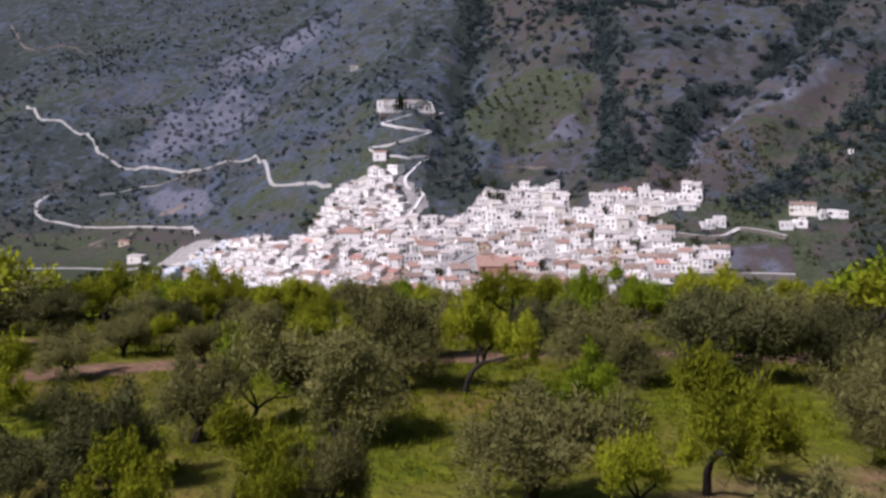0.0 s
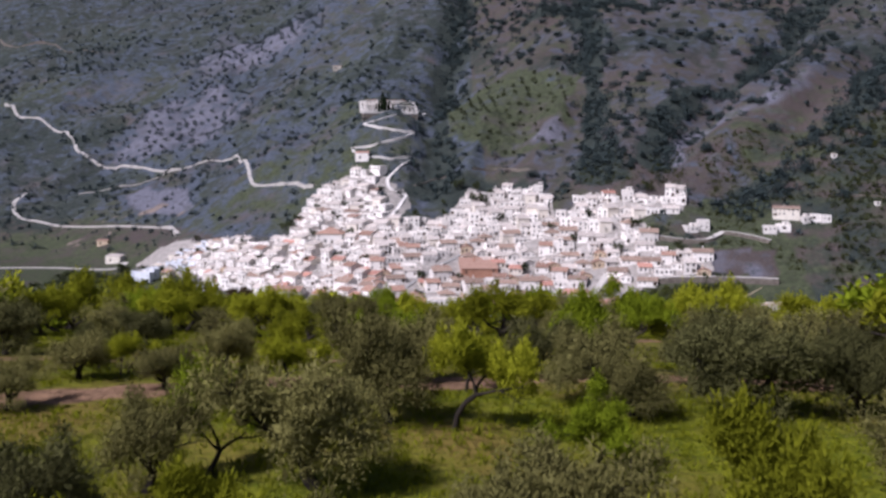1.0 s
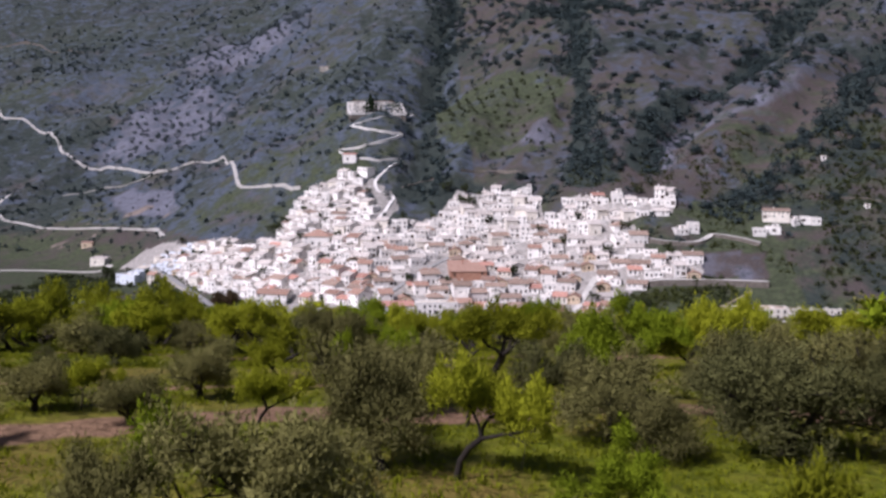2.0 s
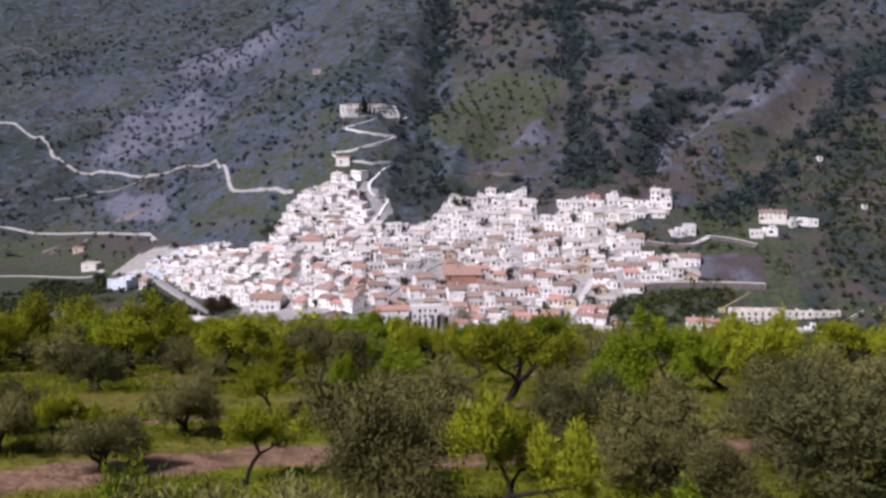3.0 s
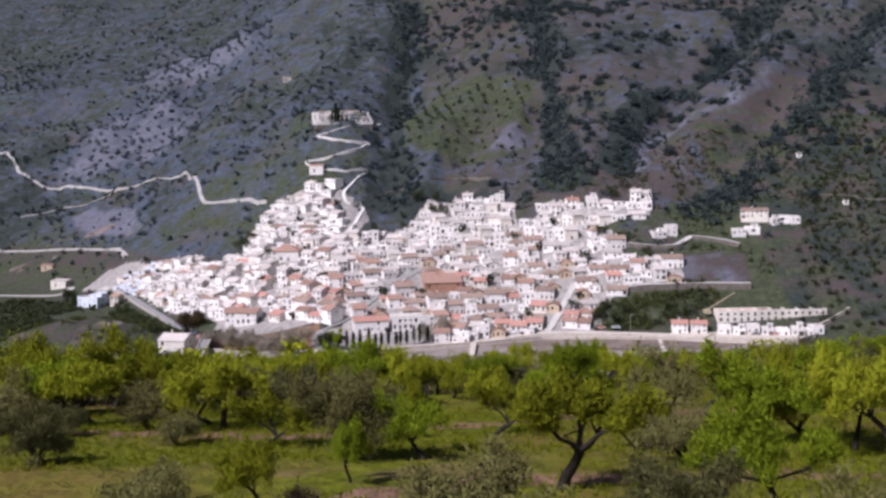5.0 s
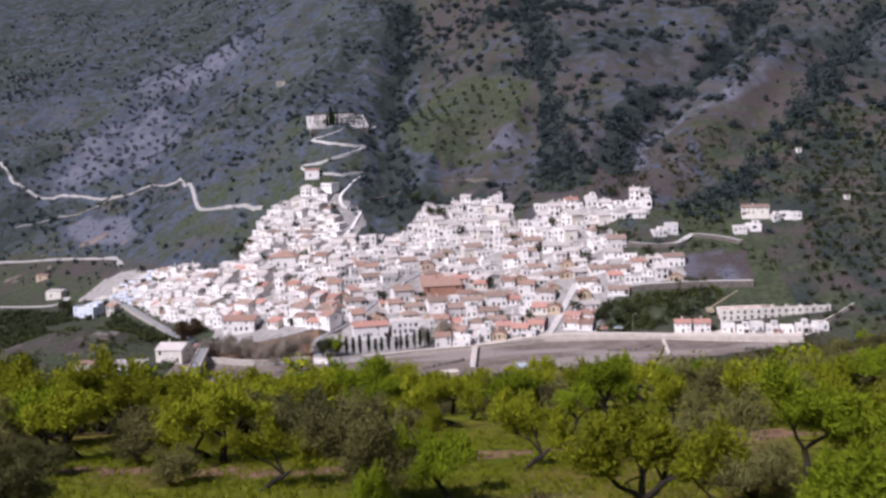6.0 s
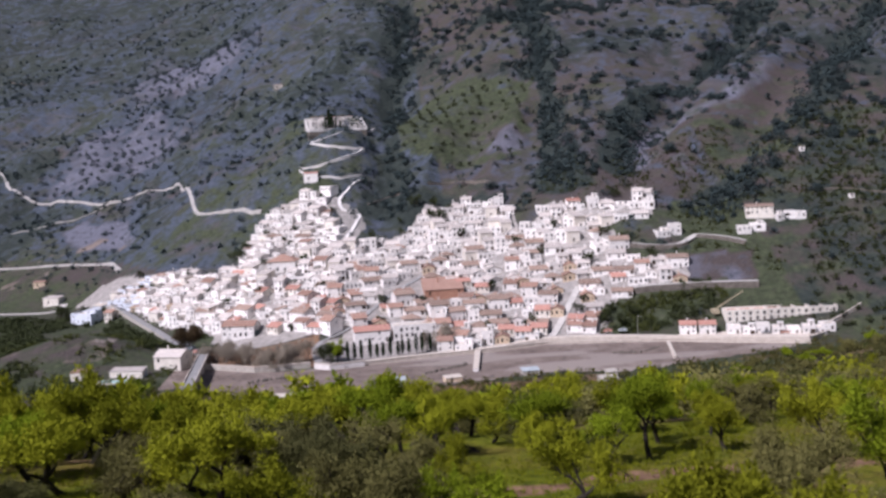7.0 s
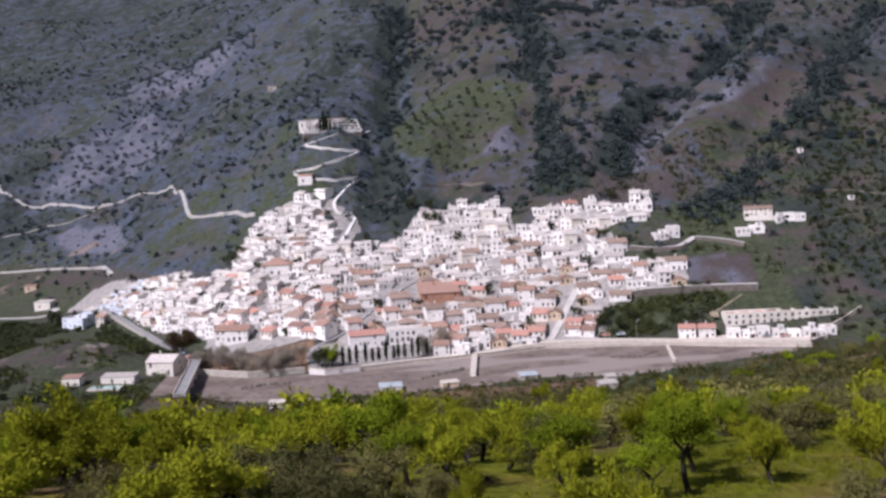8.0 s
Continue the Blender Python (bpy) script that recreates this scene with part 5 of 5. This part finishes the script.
# ---- river walls, bridge, weirs ----
def wall_along(name, line, z0, z1, thick, material, label, coping=0.3):
    ob = base(name, label, "wall")
    s, c = Shape(), Shape()
    for shape, t, a0, a1 in ((s, thick, z0, z1), (c, thick + 0.3, z1, z1 + coping)):
        for (ax, ay), (bx, by) in zip(line, line[1:]):
            d = Vector((bx - ax, by - ay, 0)).normalized()
            n = Vector((-d.y, d.x, 0)) * t / 2
            p = [Vector((ax, ay, 0)) - n, Vector((bx, by, 0)) - n, Vector((bx, by, 0)) + n, Vector((ax, ay, 0)) + n]
            lo, hi = [(q.x, q.y, a0) for q in p], [(q.x, q.y, a1) for q in p]
            shape.face(hi)
            for i in range(4):
                shape.face((lo[i], lo[(i + 1) % 4], hi[(i + 1) % 4], hi[i]))
    part("masonry", s, material, ob)
    part("coping", c, CONCRETE, ob)
    tagged(ob, kind="structure")
    return ob


wall_along("river_wall", [(-27, 493), (9, 504), (43, 511), (74, 519), (130, 508), (187, 486)], -2, 1.5, 0.6, CONCRETE, "pale concrete flood wall along the dry river")
garden = wall_along("garden_wall", [(-34, 497), (-27, 492), (-12, 496)], -2, 2.4, 0.7, WHITE, "white garden wall at the river bank")
arch = Shape()
arch.tube([(-20.0, 493.3, 0.7), (-20.3, 494.3, 0.7)], [0.8, 0.8], 14)
part("culvert", arch, WOOD, garden, "dark round culvert mouth")
wall_along("river_wall", [(-88, 512), (-60, 496), (-36, 499)], -2, 2.4, 0.8, STONE, "rubble stone river wall beside the bridge")


def slope_wall(line, thick, label):
    """A boundary wall with a top that climbs; corners as east, ahead, height of the top."""
    ob = base("platform_wall", label, "wall")
    s, c = Shape(), Shape()
    for (ax, ay, az), (bx, by, bz) in zip(line, line[1:]):
        d = Vector((bx - ax, by - ay, 0)).normalized()
        for shape, t, deep, over in ((s, thick, 4.0, 0.0), (c, thick + 0.2, 0.0, 0.2)):
            n = Vector((-d.y, d.x, 0)) * t / 2
            ring = [(ax - n.x, ay - n.y, az), (bx - n.x, by - n.y, bz), (bx + n.x, by + n.y, bz), (ax + n.x, ay + n.y, az)]
            lo, hi = [(x, y, z - deep) for x, y, z in ring], [(x, y, z + over) for x, y, z in ring]
            shape.face(hi)
            for i in range(4):
                shape.face((lo[i], lo[(i + 1) % 4], hi[(i + 1) % 4], hi[i]))
    part("masonry", s, CONCRETE, ob)
    part("coping", c, CONCRETE, ob)
    tagged(ob, kind="structure")


slope_wall([(187, 488, 3.3), (191, 497, 3.3), (199, 503, 3.9), (208, 508.7, 6.2), (216.6, 513, 8.8), (224.7, 516.5, 11.8)], 0.5, "pale boundary wall that climbs the slope")
wall_along("weir", [(40, 510), (35, 470)], -2, 1.2, 2.2, WHITE, "pale concrete weir across the dry river bed")
wall_along("weir", [(128, 507), (121, 472)], -2, 0.9, 1.2, CONCRETE, "pale concrete weir across the dry river bed")
ribbon("promenade", [(-26, 497), (9, 508), (43, 515), (74, 523), (128, 512), (150, 503)], 5.0, CONCRETE, "pale riverside promenade above the flood wall", 1.1, category="pavement")


def bridge():
    ob = base("bridge", "narrow pale concrete road bridge over the dry river", "bridge")
    deck, rail = Shape(), Shape()
    deck.box(-2.1, 2.1, 0, 88, 4.0, 4.9)
    part("deck", deck, GREYROAD, ob)
    for x in (-2.4, 2.1):
        r = Shape()
        r.box(x, x + 0.3, 0, 88, 3.8, 5.5)
        part("parapet", r, CONCRETE, ob)
    for y in (20, 36, 52, 66):
        p = Shape()
        p.box(-1.9, 1.9, y - 0.7, y + 0.7, -2, 4.0)
        part("pier", p, CONCRETE, ob)
    ob.matrix_world = pose(-81.5, 449, 0, 0, 0, 3.9)
    tagged(ob, kind="structure")


bridge()


# ---- cemetery ----
def cemetery():
    """A walled cemetery on terraces: rows of whitewashed niche blocks, each row higher than the one before."""
    x0, y0 = CEMETERY
    z = ground_at(x0 + 22, y0) + 0.2
    ob = base("cemetery", "white walled hillside cemetery with rows of niche blocks", "cemetery", m=pose(x0, y0, z, 0, 0, 10) @ Matrix.Diagonal((0.9, 0.9, 0.85, 1)))
    rng = random.Random(4)
    for row in range(4):
        y, up = row * 6.5, row * 2.6
        t = Shape()
        t.box(row * 0.6, 44 - row * 0.4, y, y + (6.6 if row < 3 else 9), -12, up)
        part("terrace", t, EARTH, ob, "terrace of trodden earth and stone")
        w = Shape()
        w.box(row * 0.6 - 0.1, 44.1 - row * 0.4, y - 0.3, y - 0.01, up - (1.4 if row == 0 else 2.6), up + (0.8 if row == 0 else 0.3))
        part("wall", w, WHITE, ob)
        x = 2.0 + row
        while x < 38:
            wide = 2.5 + 3 * rng.random()
            if rng.random() < 0.15 and row < 3:
                x += wide + 1.0
                continue
            n = Shape()
            holes = [(u, u + 0.6, up + 0.5 + 0.95 * k, up + 1.05 + 0.95 * k) for u in np.arange(0.4, wide - 1.0, 1.05) for k in range(3)]
            n.panel((x, y + 3, 0), (1, 0, 0), wide, up, up + 3.2, holes, 0.5)
            n.panel((x + wide, y + 3, 0), (0, 1, 0), 2.4, up, up + 3.2, [])
            n.panel((x + wide, y + 5.4, 0), (-1, 0, 0), wide, up, up + 3.2, [])
            n.panel((x, y + 5.4, 0), (0, -1, 0), 2.4, up, up + 3.2, [])
            n.face(((x, y + 3.49, up), (x + wide, y + 3.49, up), (x + wide, y + 3.49, up + 3.2), (x, y + 3.49, up + 3.2)), 1)
            block = part("niche_block", n, (WHITE, WOOD), ob)
            r = Shape()
            r.box(x - 0.2, x + wide + 0.2, y + 2.8, y + 5.6, up + 3.2, up + 3.45)
            part("roof", r, REDTILE if row == 3 else CONCRETE, block)
            x += wide + 0.8 + 1.0 * rng.random()
    for x in (-0.3, 44.0):
        w = Shape()
        for row in range(4):
            w.box(x, x + 0.4, row * 6.5 - 0.3, row * 6.5 + 6.2, row * 2.6 - (1.4 if row == 0 else 2.5), row * 2.6 + 1.5)
        part("wall", w, WHITE, ob)
    back = Shape()
    back.box(0, 44, 28, 28.4, 0, 10.4)
    part("wall", back, WHITE, ob)
    return z


CEMETERY = (-45.0, 762.0)
CEMETERY_Z = cemetery()


def slim_tree(name, seed, tall, wide, leaf, label, bark=BARK):
    """A cypress or poplar: a straight trunk and a narrow crown of leaf clumps."""
    rng = np.random.default_rng(seed)
    ob = base(name, label, "tree", name + "s")
    s = Shape()
    s.tube([(0, 0, -0.5), (0.05, 0, tall * 0.4), (0, 0.05, tall * 0.9)], [tall * 0.022, tall * 0.016, tall * 0.004], 7)
    part("trunk", s, bark, ob, smooth=True)
    n = 60
    h = rng.random(n)
    r = wide / 2 * np.sin(np.clip(h * 0.9 + 0.1, 0, 1) * math.pi) ** 0.6
    ang = rng.random(n) * 2 * math.pi
    c = np.stack([np.cos(ang) * r * 0.6, np.sin(ang) * r * 0.6, tall * (0.08 + 0.9 * h)], -1)
    q = leaves(rng, c, np.full(n, wide * 0.24), 26, 0.5, 0.2, 1.0, 1.8)
    part("crown", quads_mesh("crown", q, leaf), None, ob)
    return ob


def round_tree(name, seed, tall, leaf, label, each=22, bark=BARK, long=0.55, lump=0.11):
    rng = np.random.default_rng(seed)
    s, tips = crooked_tree(rng, tall * 0.92, tall * 0.28, rng.normal(size=2) * 0.05, 4, 0.7, tall * 0.03)
    ob = base(name, label, "tree", name + "s")
    part("trunk", s, bark, ob, smooth=True)
    q = leaves(rng, tips, np.full(len(tips), tall * lump), each, long, long * (0.4 if leaf is not TWIG else 0.1), 0.6, 1.0)
    part("crown", quads_mesh("crown", q, leaf), None, ob)
    return ob


def village_trees():
    rng = np.random.default_rng(41)
    cy = [slim_tree("cypress", 50 + i, 7.0, 1.7, CYPRESS, "slender dark cypress beside the river promenade") for i in range(2)]
    for i in range(13):
        x = -19 + i * 3.1 + rng.normal() * 0.4
        y = float(river_edge(x)[0]) + 9 + rng.normal() * 0.5
        t = copy_thing(cy[i % 2], pose(x, y, 1.4, 0, 0, rng.random() * 360))
        t.scale = (1, 1, 0.75 + 0.45 * rng.random())
    for x, y, k in ((11, 3.5, 1.2), (13.5, 5, 1.9), (15.5, 3, 1.5), (18, 4.5, 1.1), (21, 3.0, 0.8), (9, 5.0, 0.8), (4, 3.5, 0.45), (25, 5.0, 0.5), (29, 6.5, 0.55), (33, 8.0, 0.5), (36, 6.0, 0.45), (7, 11.0, 0.5), (22, 13.5, 0.5), (31, 15.5, 0.5)):
        t = copy_thing(cy[0], pose(CEMETERY[0] + x, CEMETERY[1] + y, CEMETERY_Z - 0.1, 0, 0, rng.random() * 360))
        t.scale = (k * 0.9, k * 0.9, k)
    for ob in cy:
        discard(ob)
    green = [round_tree("plane_tree", 60 + i, 9, DARKLEAF if i else FRESH, "leafy green tree by the river bank") for i in range(2)]
    for x, y, k, i in ((-31, 507, 1.0, 1), (-27.5, 506, 1.05, 1), (-24, 507, 1.1, 0), (-29, 511, 1.0, 1),  (30, 678, 0.8, 1), (36, 674, 0.9, 1), (42, 680, 0.8, 1), (24, 690, 0.9, 1), (34, 690, 0.8, 1),
                       (60, 541, 0.6, 1), (66, 538, 0.5, 1), (70, 541, 0.6, 1), (112, 530, 0.7, 1), (106, 533, 0.75, 1), (117, 534, 0.7, 1), (110, 540, 0.6, 1), (-196, 690, 0.8, 1), (-203, 700, 0.9, 1), (-190, 705, 0.7, 1), (-207, 712, 0.9, 1), (-84, 664, 0.8, 1), (-88, 668, 0.7, 1)):
        t = copy_thing(green[i], pose(x, y, ground_at(x, y) - 0.2, 0, 0, rng.random() * 360))
        t.scale = (k, k, k)
    russet = round_tree("russet_tree", 66, 9, RUSSET, "rounded reddish-brown tree at the end of the bridge", 80, lump=0.17)
    russet.matrix_world = pose(-97, 552, ground_at(-97, 552) - 0.2)
    russet.scale = (1.4, 1.4, 1.35)
    rnd = np.random.default_rng(77)
    for _ in range(400):
        x, y = -190 + 345 * rnd.random(), 530 + 190 * rnd.random()
        if rnd.random() < 0.22 and inside(x, y, VILLAGE):
            t = copy_thing(green[1], pose(x, y, ground_at(x, y) + 0.3, 0, 0, rnd.random() * 360))
            k = 0.42 + 0.3 * rnd.random()
            t.scale = (k, k, k)
    for ob in green:
        discard(ob)
    bare = [round_tree("bare_tree", 70 + i, 8, TWIG, "leafless grey-brown poplar by the river wall", 22, PALEBARK, 0.8) for i in range(2)]
    for i in range(38):
        x = -86 + 50 * rng.random() if i < 32 else 12 + 20 * rng.random()
        y = float(river_edge(x)[0]) + 4 + 22 * rng.random()
        t = copy_thing(bare[i % 2], pose(x, y, ground_at(x, y) - 0.2, 0, 0, rng.random() * 360))
        k = 0.9 + 0.5 * rng.random()
        t.scale = (k * 0.75, k * 0.75, k)
    for ob in bare:
        discard(ob)


village_trees()


# ---- small things by the river ----
def yard_house(name, label, category, x, y, w, d, h, wall, top, turn=0.0, slope=0.12):
    """A low outbuilding with a doorway and a thin sloping roof."""
    ob = base(name, label, category, m=pose(x, y, ground_at(x + w / 2, y + d / 2) - 0.1, 0, 0, turn))
    s = Shape()
    s.panel((0, 0, 0), (1, 0, 0), w, -2, h, [(w * 0.3, w * 0.3 + 1.0, 0, 2.0)], 0.2)
    s.panel((w, 0, 0), (0, 1, 0), d, -2, h, [])
    s.panel((w, d, 0), (-1, 0, 0), w, -2, h, [])
    s.panel((0, d, 0), (0, -1, 0), d, -2, h, [])
    part("wall", s, wall, ob)
    part("door", DOORS[1.0], None, ob, at=pose(w * 0.3, 0, 0))
    r = Shape()
    lo = [(-0.2, -0.2, h), (w + 0.2, -0.2, h), (w + 0.2, d + 0.2, h + slope * d), (-0.2, d + 0.2, h + slope * d)]
    hi = [(a, b, c + 0.15) for a, b, c in lo]
    r.face(hi)
    r.face(lo[::-1])
    for i in range(4):
        r.face((lo[i], lo[(i + 1) % 4], hi[(i + 1) % 4], hi[i]))
    part("roof", r, top, ob)
    return ob


yard_house("shed", "small white shed with a pale sheet roof by the river bed", "shed", 53, 456, 7, 5, 1.9, STONE, SHEET, 4)
yard_house("shed", "low pale plastic-roofed tank shed on the gravel", "shed", -4, 452, 9, 6, 1.7, CONCRETE, SHEET, 2)
yard_house("ruin", "ruined stone hut with a broken cream wall", "hut", 80, 431, 7, 5, 2.2, STONE, STONE, 6)
yard_house("ruin", "ruined stone hut with a broken cream wall", "hut", 84, 437, 4, 4, 3.6, STONE, STONE, 6)
yard_house("shed", "low ochre outbuilding of a river garden", "shed", 21, 452, 7, 4, 1.8, OCHRE, CONCRETE, 12)
yard_house("pool_house", "long low cream house with an ochre roof beside the pool", "house", -124, 500, 15, 6, 2.8, CREAM, PALETILE, -10)
yard_house("pool_house", "small cream house with a tiled roof beside the pool", "house", -140, 497, 8, 6, 3.4, CREAM, TILE, -6)


def pool():
    z = ground_at(-119, 497)
    ob = base("swimming_pool", "pale turquoise swimming pool with a white rim", "pool", m=pose(-127, 488, z + 0.3, 0, 0, -6))
    rim, water = Shape(), Shape()
    for x0, x1, y0, y1 in ((0, 14, 0, 0.6), (0, 14, 5.4, 6), (0, 0.6, 0.6, 5.4), (13.4, 14, 0.6, 5.4)):
        rim.box(x0, x1, y0, y1, -2, 0.3)
    water.box(0.6, 13.4, 0.6, 5.4, -2, 0.05)
    part("rim", rim, CONCRETE, ob)
    part("water", water, surface("pool_water", (0.22, 0.50, 0.48), (0.30, 0.60, 0.57), 2.0, 0.1, 0.05, 0.01), ob)


pool()


def van(x, y, z, turn, paint, label):
    """A parked car: body with a raised cabin, dark windows, four wheels."""
    ob = base("parked_car", label, "car", "parked cars", pose(x, y, z, 0, 0, turn))
    s = Shape()
    side = [(0, 0.35), (0, 0.85), (0.9, 0.98), (1.5, 1.45), (3.2, 1.48), (4.0, 1.0), (4.2, 0.9), (4.2, 0.35)]
    for y0 in (0.0, 1.7):
        pts = [(a, y0, b) for a, b in side]
        s.face(pts[::-1] if y0 else pts)
    for (a, b), (c, d) in zip(side, side[1:] + side[:1]):
        s.face(((a, 0, b), (a, 1.7, b), (c, 1.7, d), (c, 0, d)))
    part("body", s, paint, ob)
    for y0 in (-0.01, 1.69):
        g = Shape()
        g.box(1.45, 3.2, y0, y0 + 0.02, 0.98, 1.38)
        part("side_window", g, GLASS, ob)
    for a in (0.8, 3.4):
        for y0 in (0.0, 1.5):
            w = Shape()
            w.tube([(a, y0, 0.32), (a, y0 + 0.2, 0.32)], [0.32, 0.32], 12)
            part("wheel", w, WOOD, ob)
    return ob


for i, (x, y, turn) in enumerate(((-97, 550, 70), (-100, 558, 66), (-93, 541, 85), (62, 523.5, 5), (69, 524.5, 3), (101, 521, -9), (108, 520, -9), (170, 500.5, -12), (178, 499, -12))):
    lift = 2.7 if x > 150 else ground_at(x, y) + (2.0 if x > 0 else 0.5)
    van(x, y, lift, turn, (SHEET, IRON, REDTILE)[i % 3], ("white parked car on the pale paving", "grey parked car on the pale paving", "red parked car on the pale paving")[i % 3])


def crane():
    """A builder's crane with a lattice boom behind the new houses."""
    z = ground_at(157, 526.5)
    ob = base("mobile_crane", "yellowish mobile crane with a raised lattice boom", "crane", m=pose(157, 526.5, z, 0, 0, 0))
    b = Shape()
    b.box(-1.3, 1.3, -3, 3, 0.6, 2.4)
    part("carriage", b, YELLOW, ob)
    for x in (-1.1, 1.1):
        for y in (-2, 0, 2):
            w = Shape()
            w.tube([(x - 0.2, y, 0.5), (x + 0.2, y, 0.5)], [0.5, 0.5], 10)
            part("wheel", w, WOOD, ob)
    boom = Shape()
    tip = Vector((15, 3, 10))
    for dx, dz in ((-0.35, 0), (0.35, 0), (0, 0.6)):
        boom.tube([(dx, 0, 2.2 + dz), tuple(tip + Vector((dx * 0.3, 0, dz * 0.3)))], [0.12, 0.1], 5)
    for i in range(12):
        p, q = Vector((0, 0, 2.2)).lerp(tip, i / 12), Vector((0, 0, 2.2)).lerp(tip, (i + 1) / 12)
        boom.tube([tuple(p + Vector((-0.3, 0, 0))), tuple(q + Vector((0, 0, 0.4)))], [0.05, 0.05], 4)
        boom.tube([tuple(p + Vector((0.3, 0, 0))), tuple(q + Vector((0, 0, 0.4)))], [0.05, 0.05], 4)
    part("boom", boom, YELLOW, ob)


crane()


def ledge(name, line, high, wide, label):
    """A low ragged bank of rubble in the river bed."""
    rng = random.Random(len(line) * 7 + int(line[0][0]))
    s = Shape()
    for (ax, ay), (bx, by) in zip(line, line[1:]):
        steps = int(math.hypot(bx - ax, by - ay) / 1.1)
        for i in range(steps):
            t = i / steps
            x, y, r = ax + (bx - ax) * t + rng.uniform(-0.7, 0.7), ay + (by - ay) * t + rng.uniform(-0.7, 0.7), wide * rng.uniform(0.4, 1.0)
            s.tube([(x, y, -0.2), (x + rng.uniform(-0.2, 0.2), y, high * rng.uniform(0.5, 0.8)), (x, y, high * rng.uniform(0.9, 1.3))], [r, r * 0.9, r * 0.4], 6)
    return tagged(new(name, s.mesh(name, EARTH)), label, "rubble", kind="stuff")


ledge("rubble_bank", [(32, 485), (24, 479), (13, 470)], 0.9, 1.0, "low dark rubble bank in the dry river bed")
ledge("rubble_bank", [(98, 491), (110, 488), (122, 498)], 0.8, 0.9, "low dark rubble bank in the dry river bed")
ledge("rubble_bank", [(-60, 474), (-48, 480), (-40, 478)], 1.0, 1.0, "low dark rubble bank beside the weir stones")
ledge("debris", [(17, 450), (24, 447), (30, 451)], 0.8, 0.9, "heaps of pale rubble and boards by the river gardens")


def lamp_post(x, y, z):
    ob = base("street_lamp", "tall slim grey street lamp on the promenade", "street lamp", "street lamps", pose(x, y, z))
    s = Shape()
    s.tube([(0, 0, 0), (0, 0, 5), (0, 0, 8.5), (0.3, 0, 9.1), (1.3, 0, 9.3)], [0.13, 0.11, 0.09, 0.08, 0.06], 8)
    part("pole", s, IRON, ob, smooth=True)
    h = Shape()
    h.box(1.2, 1.9, -0.16, 0.16, 9.2, 9.36)
    part("lamp_head", h, IRON, ob)
    return ob


for x in (-18, 12, 48, 84, 116):
    lamp_post(x, float(river_edge(x)[0]) + 2.6, ground_at(x, float(river_edge(x)[0]) + 3) + 1.2)

yard_house("shed", "small grey stone hut alone on the mountainside", "hut", -88, 1000, 8, 5, 3.4, STONE, OLDTILE)
yard_house("shed", "small white hut on the terraced slope", "hut", 248, 640, 2.8, 2.4, 1.8, WHITE, CONCRETE)
yard_house("shed", "low white hut among the olive terraces", "hut", 255.5, 592, 2.6, 2.4, 1.4, WHITE, CONCRETE)
yard_house("shed", "small pinkish brick shed by the valley road", "shed", -247, 790, 8, 5, 3.0, OCHRE, TILE)
yard_house("farm_building", "pale cream farm building at the valley road", "house", -228, 748, 12, 7, 4.0, CREAM, PALETILE, -20)
yard_house("summit_house", "white house with a red roof above the village", "house", -48, 718, 9, 7, 4.0, WHITE, REDTILE)
yard_house("shed", "low pale shed with rubble walls below the orchard", "shed", -46, 436, 7, 4, 2.0, CREAM, CONCRETE)
